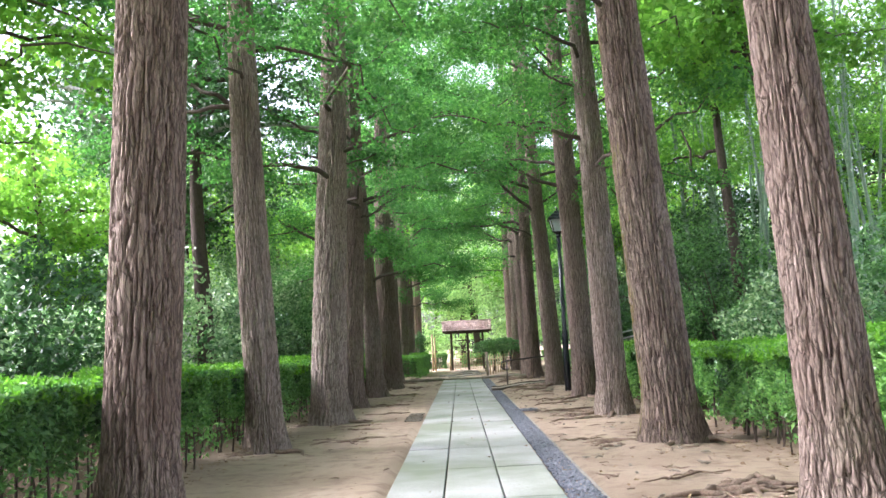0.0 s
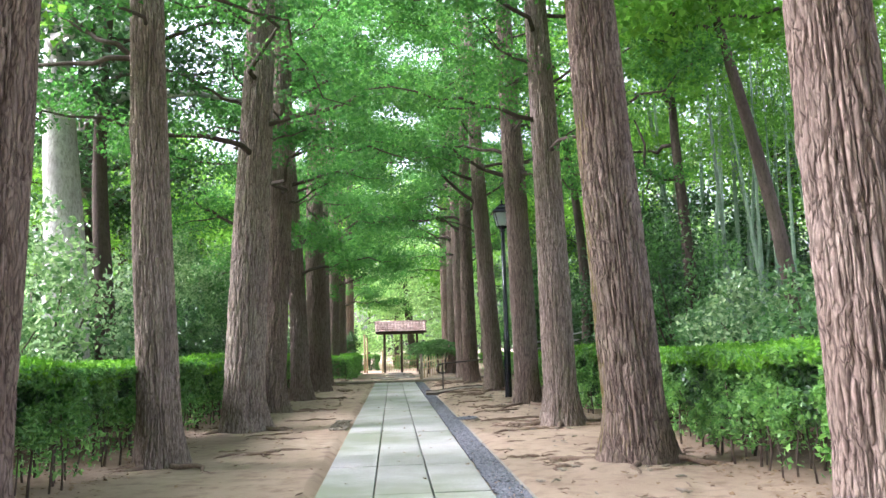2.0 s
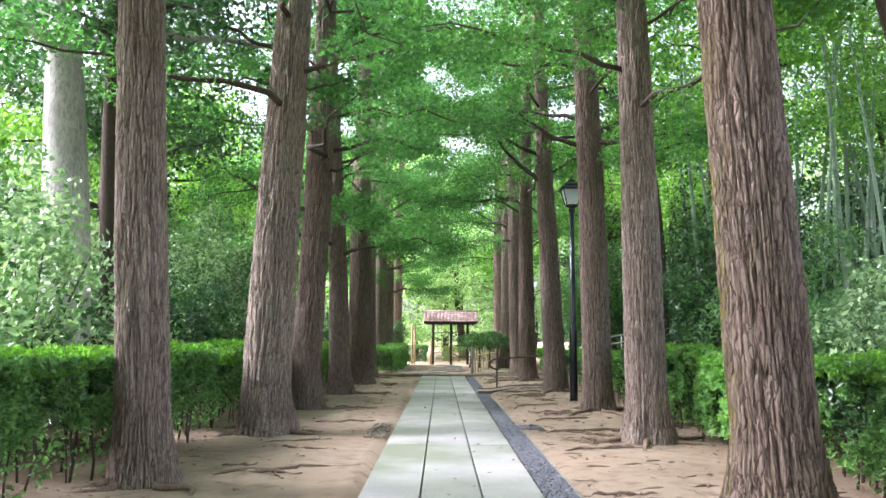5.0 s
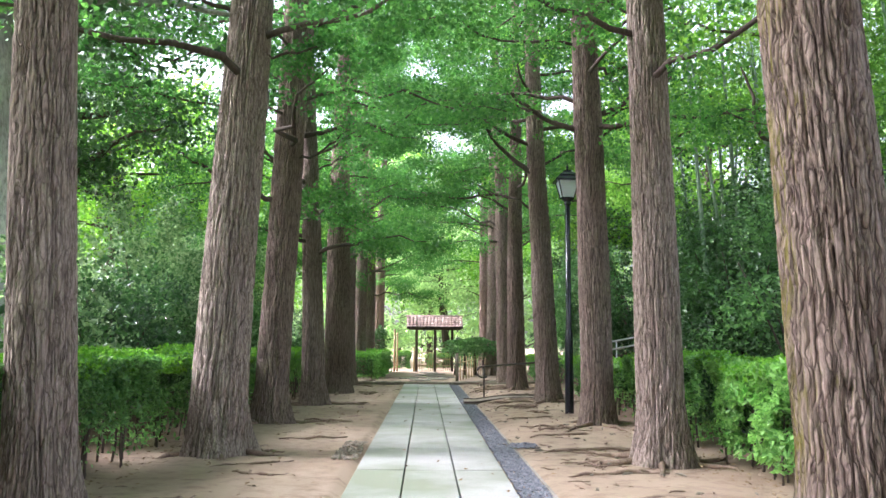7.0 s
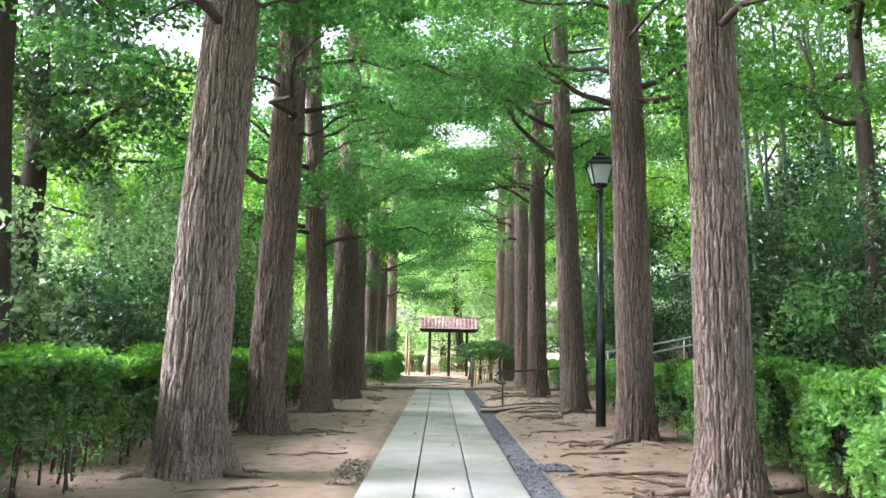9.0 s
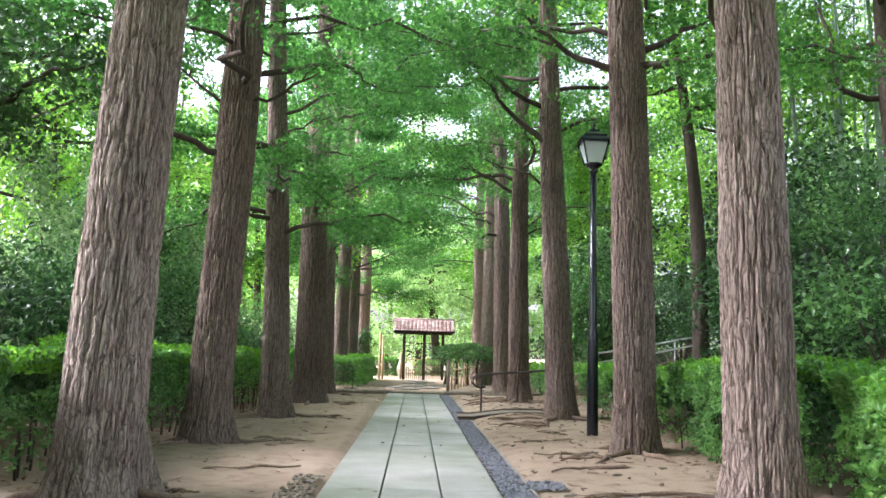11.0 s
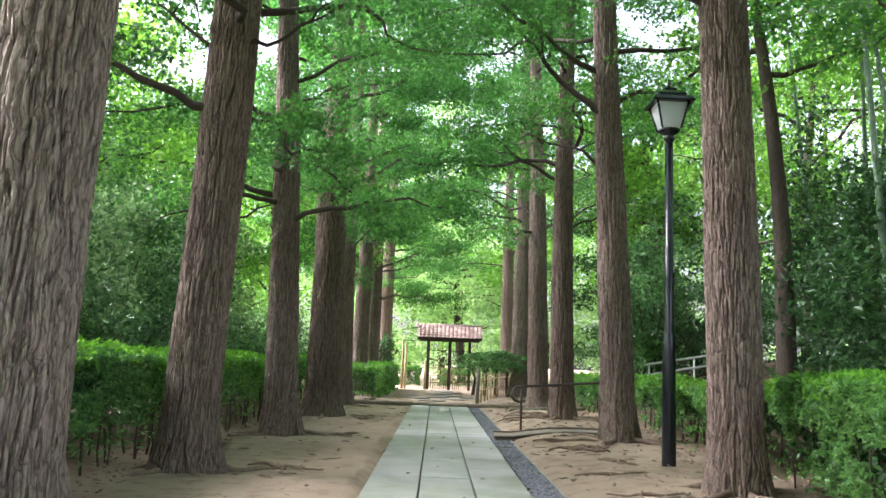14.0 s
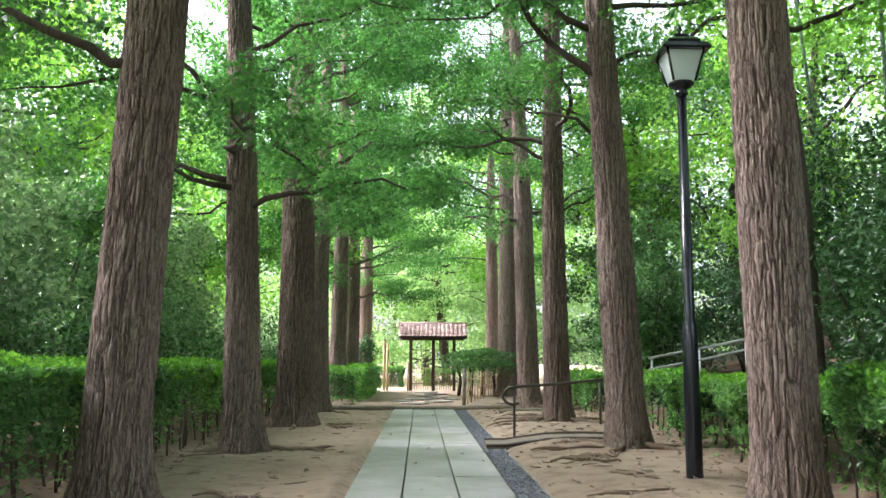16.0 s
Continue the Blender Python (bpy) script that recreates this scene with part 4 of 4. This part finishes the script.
def flagstone(x, y, rx, ry, turn):
    bm = bmesh.new()
    k = 9
    ring = [((1 + rng.uniform(-0.22, 0.15)) * rx * math.cos(6.283 * i / k), (1 + rng.uniform(-0.22, 0.15)) * ry * math.sin(6.283 * i / k)) for i in range(k)]
    f = bm.faces.new([bm.verts.new((a, c, 0.028)) for a, c in ring])
    r = bmesh.ops.extrude_face_region(bm, geom=[f])
    for vert in [g for g in r["geom"] if isinstance(g, bmesh.types.BMVert)]:
        vert.co.z -= 0.08
    bmesh.ops.recalc_face_normals(bm, faces=bm.faces)
    bmesh.ops.bevel(bm, geom=[e for e in bm.edges if abs(e.verts[0].co.z - e.verts[1].co.z) < 0.001 and e.verts[0].co.z > 0], offset=0.015, segments=2, affect="EDGES")
    me = bpy.data.meshes.new("stepping_stone")
    bm.to_mesh(me)
    bm.free()
    me.materials.append(EDGING)
    ob = new("stepping_stone", me)
    ob.matrix_basis = pose(x, y, 0.082, 0, 0, turn)
    tagged(ob, "flat irregular grey stepping stone set in earth", "stone", "stepping stones")


for x, y, rx, ry in ((-0.2, 36.6, 0.42, 0.5), (0.45, 37.9, 0.4, 0.55), (-0.15, 39.2, 0.45, 0.5), (0.4, 40.6, 0.4, 0.6), (0.0, 42.2, 0.45, 0.6), (0.5, 43.8, 0.42, 0.6), (0.1, 45.4, 0.45, 0.6), (-0.7, 38.2, 0.35, 0.5), (0.9, 39.4, 0.3, 0.5)):
    flagstone(x, y, rx, ry, rng.uniform(-30, 30))

# ---- lamp ----


def ring_mesh(name, profile, sides, mat, parent, label="", turn=0.0, smooth=True):
    """A turned part from (radius, height) pairs."""
    th = np.linspace(0, 2 * np.pi, sides, endpoint=False) + turn
    v = np.array([(r * math.cos(t), r * math.sin(t), z) for r, z in profile for t in th])
    n = len(profile)
    q = np.array([(i * sides + j, i * sides + (j + 1) % sides, (i + 1) * sides + (j + 1) % sides, (i + 1) * sides + j) for i in range(n - 1) for j in range(sides)])
    return part_mesh(name, mesh_from(name, v, q, mat, smooth), parent, label)


lamp = thing("street_lamp", (2.60, 21.55, 0.07), "black painted steel park lamp post with a four-sided lantern", "street lamp")
lamp.scale = (1, 1, 1.02)
ring_mesh("post_base", [(0.0, -0.08), (0.084, -0.08), (0.083, 0.05), (0.080, 0.6), (0.075, 1.35), (0.066, 1.47), (0.054, 1.52)], 24, IRON, lamp)
ring_mesh("post", [(0.055, 1.48), (0.048, 3.86), (0.0, 3.86)], 20, IRON, lamp)
ring_mesh("collar", [(0.048, 3.80), (0.066, 3.82), (0.066, 3.85), (0.055, 3.87), (0.085, 3.89), (0.13, 3.92), (0.13, 3.945), (0.0, 3.945)], 20, IRON, lamp)
Q = math.pi / 4
glass = ring_mesh("lantern_glass", [(0.0, 3.947), (0.15, 3.947), (0.255, 4.24), (0.0, 4.24)], 4, FROSTED, lamp, "milky frosted glass panes", Q, False)
for i in range(4):
    a = Q + i * math.pi / 2
    pipe("lantern_bar", [(0.158 * math.cos(a), 0.158 * math.sin(a), 3.94), (0.266 * math.cos(a), 0.266 * math.sin(a), 4.245)], 0.013, IRON, lamp, 6)
ring_mesh("lantern_roof", [(0.0, 4.242), (0.345, 4.242), (0.355, 4.262), (0.31, 4.31), (0.235, 4.335), (0.235, 4.36), (0.165, 4.40), (0.105, 4.425), (0.105, 4.445), (0.03, 4.475), (0.0, 4.475)], 4, IRON, lamp, "stepped black metal roof", Q, False)
ring_mesh("finial", [(0.0, 4.47), (0.02, 4.47), (0.016, 4.49), (0.028, 4.515), (0.018, 4.54), (0.006, 4.58), (0.0, 4.58)], 12, IRON, lamp)

# ---- handrails and bank path ----
rail = thing("handrail", (0, 0, 0), "dark bronze steel handrail with a curled end beside log steps", "handrail")
pipe("rail", [(1.44, 26.53, 0.57), (1.35, 26.5, 0.55), (1.25, 26.47, 0.58), (1.19, 26.45, 0.65), (1.20, 26.45, 0.74), (1.26, 26.47, 0.80), (1.37, 26.5, 0.82), (2.1, 26.95, 0.86), (2.93, 27.5, 0.92), (3.9, 28.1, 1.06)], 0.024, RUST_IRON, rail, 10)
for x, y, z0, z1 in ((1.37, 26.5, -0.05, 0.82), (2.93, 27.5, 0.0, 0.92)):
    pipe("rail_post", [(x, y, z0), (x, y, z1)], 0.021, RUST_IRON, rail, 10)
far_rail = thing("handrail", (0, 0, 0), "pale galvanised steel double handrail climbing the bank", "handrail")
for dz in (0.0, 0.21):
    pipe("rail", [(4.05, 28.5, 1.08 + dz), (5.4, 29.3, 1.30 + dz), (6.4, 30.0, 1.48 + dz), (8.4, 31.3, 1.85 + dz)], 0.024, STEEL, far_rail, 8)
for x, y in ((4.1, 28.53), (5.2, 29.2), (6.4, 30.0), (7.6, 30.78)):
    pipe("rail_post", [(x, y, float(ground_height(np.array(x), np.array(y))) - 0.1), (x, y, 1.08 + (x - 4.05) * 0.175 + 0.21)], 0.02, STEEL, far_rail, 8)

# ---- bamboo fence ----
fence = thing("bamboo_fence", (1.07, 35.9, 0.07), "low open fence of aged tan bamboo poles and rails", "fence")
fdx, fdy, panels = 2.25, 13.1, 15
for i in range(panels + 1):
    f = i / panels
    big = i == 0
    h = (1.0 if big else rng.uniform(0.82, 0.92))
    pipe("post" if big else "picket", [(fdx * f, fdy * f, -0.12), (fdx * f, fdy * f, h)], 0.055 if big else 0.022, CUTWOOD if big else BAMBOO, fence, 10)
for z in (0.36, 0.66):
    pipe("rail", [(0.03, 0, z), (fdx / 2 + 0.03, fdy / 2, z + 0.03), (fdx + 0.03, fdy, z)], 0.017, BAMBOO, fence, 8)

shrub(-2.3, 46.2, 0.55, 2.3, EVERGREEN_AND_SHADE, "tall narrow dark evergreen shrub beside the gate", 2600, 0.09)
yew = thing("clipped_shrub", (2.1, 43.0, 0.07), "flat-topped clipped green yew behind the bamboo fence", "shrub")
n = 12000
p = np.column_stack([rng.uniform(-1.45, 1.45, n), rng.uniform(-2.6, 2.6, n), np.zeros(n)])
lay = rng.integers(0, 2, n)
p[:, 2] = np.where(lay, 1.45, 1.10) - rng.exponential(0.09, n) + 0.2 * smooth_noise(np.column_stack([p[:, 0] * 1.5, p[:, 1], lay * 3.0])) - 0.12 * p[:, 0] ** 2 * 0.5
p = p[(p[:, 0] / 1.6) ** 2 + (p[:, 1] / 2.8) ** 2 < 0.35 + 1.1 * smooth_noise(np.column_stack([p[:, 0] * 1.8 + 5, p[:, 1] * 1.2, lay * 4.0]))]
foliage("foliage", p, 0.12, UNDERSTOREY, yew, 0.5, 2.2)
for i in range(5):
    pipe("stem", [(-0.9 + 0.45 * i, -0.6 + 0.3 * i, -0.1), (-0.8 + 0.4 * i, -0.5 + 0.3 * i, 0.6), (-1.0 + 0.5 * i, -0.3 + 0.2 * i, 1.2)], [0.07, 0.05, 0.03], BARK_DARK, yew, 8)

# ---- roofed gate ----
gate = thing("roofed_gate", (0.40, 47.5, 0.08), "small timber gate with a weathered red tiled roof and lattice", "gate")
gate.scale = (1, 1, 0.955)
for x in (-0.88, 0.02, 0.86):
    part("post", box(bmesh.new(), x - 0.06, -0.06, -0.1, x + 0.06, 0.06, 2.2, 0.008), WOOD, gate)
pipe("post_sleeve", [(-0.99, -0.04, -0.1), (-0.99, -0.04, 1.25)], 0.045, BAMBOO, gate, 10, "aged bamboo pole lashed to the post")
for x in (-0.90, 0.90):
    part("rear_post", box(bmesh.new(), x - 0.045, 0.75, -0.1, x + 0.045, 0.84, 2.0, 0.008), WOOD, gate)
part("lintel", box(bmesh.new(), -1.25, -0.07, 2.1, 1.25, 0.07, 2.24, 0.01), WOOD, gate)
for x in (-1.2, -0.4, 0.4, 1.2):
    for sgn in (-1, 1):
        pipe("rafter", [(x, 0, 2.72), (x, sgn * 0.66, 2.2)], 0.035, WOOD, gate, 6)
half, run, drop = 1.35, 0.70, 0.54
roof_part = new("roof", mesh_from("roof", [(-half, -run, 2.2), (half, -run, 2.2), (half, 0, 2.2 + drop), (-half, 0, 2.2 + drop), (half, run, 2.2), (-half, run, 2.2), (-half, -run, 2.16), (half, -run, 2.16), (half, 0, 2.16 + drop), (-half, 0, 2.16 + drop), (half, run, 2.16), (-half, run, 2.16)],
    [(0, 1, 2, 3), (3, 2, 4, 5), (7, 6, 9, 8), (8, 9, 11, 10), (0, 6, 7, 1), (4, 10, 11, 5), (1, 7, 8, 2), (2, 8, 10, 4), (3, 9, 6, 0), (5, 11, 9, 3)], WOOD))
roof_part.parent = gate
cols, courses = 16, 5
tw, tl = 2 * half / cols, math.hypot(run, drop) / courses
arc = np.linspace(0, math.pi, 6)
tv = []
for yy, lift in ((-tl * 0.58, 0.034), (tl * 0.58, 0.0)):
    for th_ in (0.0, 0.016):
        tv += [(math.cos(a) * tw * 0.52, yy, math.sin(a) * 0.045 + lift + th_) for a in arc]
tq = []
for i in range(5):
    tq += [(6 + i, 7 + i, 19 + i, 18 + i), (1 + i, i, 12 + i, 13 + i), (i, i + 1, 7 + i, 6 + i), (13 + i, 12 + i, 18 + i, 19 + i)]
tile_mesh = mesh_from("tile", tv, tq, TILE)
slope = math.degrees(math.atan2(drop, run))
for sgn in (-1, 1):
    for c in range(cols):
        for k in range(courses):
            f = (k + 0.5) / courses
            part_mesh("tile", tile_mesh, roof_part, where=pose(-half + tw * (c + 0.5), sgn * run * (1 - f), 2.215 + drop * f + random.uniform(-0.006, 0.01), slope if sgn < 0 else -slope, 0, 0) @ pose(0, 0, 0, 0, 0, 0 if sgn < 0 else 180))
v, q = tube([(-half - 0.03, 0, 2.8), (half + 0.03, 0, 2.8)], [0.07, 0.07], 10)
part_mesh("ridge_cap", mesh_from("ridge_cap", v, q, TILE, True), gate)
for i in range(19):
    x = -0.82 + i * 0.091
    pipe("slat", [(x, 0.02, 0.03), (x, 0.02, 0.98)], 0.014, BAMBOO, gate, 6)
for i in range(10):
    x = -0.82 + i * 0.182
    pipe("lattice_bar", [(x, 0.05, 0.9), (x, 0.05, 2.1)], 0.009, WOOD, gate, 6)
for z, mt in ((0.3, BAMBOO), (0.62, BAMBOO), (0.95, BAMBOO), (1.3, WOOD), (1.7, WOOD)):
    pipe("cross_rail", [(-0.85, -0.01, z), (0.85, -0.01, z)], 0.016, mt, gate, 6)
side = thing("gate_post", (-1.55, 47.7, 0.08), "pair of aged bamboo side posts with a top bar", "post")
pipe("post", [(0, 0, -0.1), (0, 0, 2.05)], 0.05, BAMBOO, side, 10)
pipe("post", [(0.13, 0.1, -0.1), (0.13, 0.1, 1.9)], 0.045, BAMBOO, side, 10)
pipe("top_bar", [(-0.05, 0, 2.0), (0.62, -0.05, 2.02)], 0.014, WOOD, side, 6)
hedge(-2.6, -0.9, 53.0, 54.2, 0.95, 2600, "bright low clipped hedge beyond the gate", 0.1)
hedge(0.2, 3.2, 54.0, 55.2, 0.9, 3000, "bright low clipped hedge beyond the gate", 0.1)

# ---- roots, twigs and litter on the earth ----


def surface_root(x0, y0, x1, y1, r):
    ob = thing("surface_root", ((x0 + x1) / 2, (y0 + y1) / 2, 0), "gnarled exposed tree root lying across the bare earth", "root", "surface roots")
    s = np.linspace(-0.5, 0.5, 16)
    w = np.cumsum(rng.normal(0, 0.035, 16))
    ln = math.hypot(x1 - x0, y1 - y0)
    nx, ny = -(y1 - y0) / ln, (x1 - x0) / ln
    pts = np.column_stack([s * (x1 - x0) + nx * w, s * (y1 - y0) + ny * w, float(ground_height(np.array((x0 + x1) / 2), np.array((y0 + y1) / 2))) + 0.012 + 0.012 * np.sin(s * 14) - 0.12 * np.abs(s) ** 3])
    rad = 0.42 * r * (1.15 - np.abs(s) * 1.2) * rng.uniform(0.75, 1.25, 16)
    pipe("main_root", pts, list(rad), ROOT, ob, 10)
    for i in (5, 10):
        a = rng.uniform(0, 6.28)
        q2 = pts[i] + np.outer(np.linspace(0, 1, 6), (math.cos(a) * 0.35, math.sin(a) * 0.35, -0.03)) + rng.normal(0, 0.012, (6, 3))
        pipe("side_root", q2, list(np.linspace(r * 0.34, r * 0.12, 6)), ROOT, ob, 8)


for x0, y0, x1, y1, r in ((-2.3, 12.6, -0.95, 13.3, 0.05), (-2.2, 17.9, -1.2, 18.4, 0.035), (-2.2, 21.2, -1.3, 21.0, 0.04), (-2.1, 25.4, -1.2, 25.9, 0.05), (-2.0, 29.6, -1.1, 30.2, 0.05),
                          (1.55, 7.2, 2.7, 7.4, 0.07), (1.3, 6.6, 2.4, 6.9, 0.05), (1.5, 8.0, 2.5, 8.3, 0.03), (1.6, 11.8, 2.7, 12.1, 0.04), (1.35, 13.2, 2.3, 13.4, 0.035), (1.4, 14.6, 2.5, 14.9, 0.05), (1.5, 16.6, 2.9, 16.7, 0.05), (1.45, 18.1, 2.6, 18.5, 0.05), (1.7, 18.9, 2.5, 19.2, 0.04),
                          (1.35, 20.6, 2.5, 20.9, 0.04), (1.4, 22.8, 2.3, 23.3, 0.05), (1.3, 23.9, 2.5, 24.2, 0.05), (1.3, 28.6, 2.5, 29.2, 0.05), (1.5, 30.0, 2.4, 30.1, 0.05), (-2.4, 15.2, -1.5, 15.6, 0.03)):
    surface_root(x0, y0, x1, y1, r)

for i, (x, y, *_) in enumerate(AVENUE[:19]):
    for k in range((4 if x > 0 else 2) if 5 < y < 36 else 0):
        ang = rng.normal(math.pi if x > 0 else 0, 0.55)
        far, ln = rng.uniform(0.35, 0.75), rng.uniform(0.35, 0.85)
        xa, ya = x + math.cos(ang) * far, y + rng.normal(0, 0.8)
        xb, yb = xa + math.cos(ang) * ln, ya + rng.normal(0, 0.3)
        if min(abs(xa), abs(xb)) > 1.2 and xa * xb > 0:
            surface_root(xa, ya, xb, yb, rng.uniform(0.03, 0.06))
for k in range(5):
    surface_root(1.7 + 0.12 * k, 7.2 + 0.09 * k, 2.55 + 0.05 * k, 7.3 + 0.1 * k, 0.075 + 0.02 * (k % 2))
scatter_stones("gravel", "small grey gravel patch spreading from the drainage strip", 1.08, 1.42, 16.9, 17.4, 0.005, 1500, 0.019, GRAVEL)

twigs = []
for i in range(280):
    x = rng.uniform(-3.3, 3.5) if i % 3 == 0 else rng.uniform(1.2, 3.4)
    if -0.85 < x < 1.15:
        continue
    y, a, ln = rng.uniform(4, 35), rng.uniform(0, 6.28), rng.uniform(0.04, 0.26)
    s = np.linspace(-0.5, 0.5, 5)[:, None]
    pts = np.array((x, y, float(ground_height(np.array(x), np.array(y))) + 0.02)) + s * (math.cos(a) * ln, math.sin(a) * ln, 0) + rng.normal(0, 0.012, (5, 3)) * (1, 1, 0.4)
    twigs.append(tube(pts, [0.004, 0.007, 0.008, 0.006, 0.003], 6))
v, q = joined(twigs)
tagged(new("fallen_twigs", mesh_from("fallen_twigs", v, q, ROOT, True)), "thin dry fallen twigs scattered on bare earth", "twigs", kind="stuff")
n = 5200
side_x = np.where(rng.uniform(0, 1, n) < 0.5, -1, 1) * (2.9 + np.abs(rng.normal(0, 0.75, n)))
few = rng.uniform(0, 1, n) < 0.2
side_x = np.where(few, rng.uniform(-3.2, 3.4, n), side_x)
yy = rng.uniform(3, 40, n)
keep = ~((side_x > -0.82) & (side_x < 0.8) & (rng.uniform(0, 1, n) < 0.7))
c = np.column_stack([side_x, yy, ground_height(side_x, yy) + 0.03])[keep]
v, q = leaves(c, 0.06, 0.85, 1.5)
tagged(new("leaf_litter", mesh_from("leaf_litter", v, q, LITTER)), "dry brown fallen leaves under the hedges and trees", "leaves", kind="stuff")

scatter_stones("wood_chips", "pale broken bark chips lying at the path's edge", -1.12, -0.84, 15.8, 17.6, 0.0, 260, 0.032, CUTWOOD)

chips = []
for i in range(110):
    x, y = rng.uniform(1.25, 3.0), rng.uniform(6, 33)
    a, ln = rng.uniform(0, 6.28), rng.uniform(0.03, 0.16)
    line = np.linspace(-0.5, 0.5, 4)[:, None]
    pts = np.array((x, y, float(ground_height(np.array(x), np.array(y))) + 0.022)) + line * (math.cos(a) * ln, math.sin(a) * ln, 0) + rng.normal(0, 0.006, (4, 3))
    chips.append(tube(pts, [0.006, 0.013, 0.012, 0.005], 6))
v, q = joined(chips)
tagged(new("bark_chips", mesh_from("bark_chips", v, q, CUTWOOD, False)), "pale bits of dry bark and wood on bare earth", "wood chips", kind="stuff")
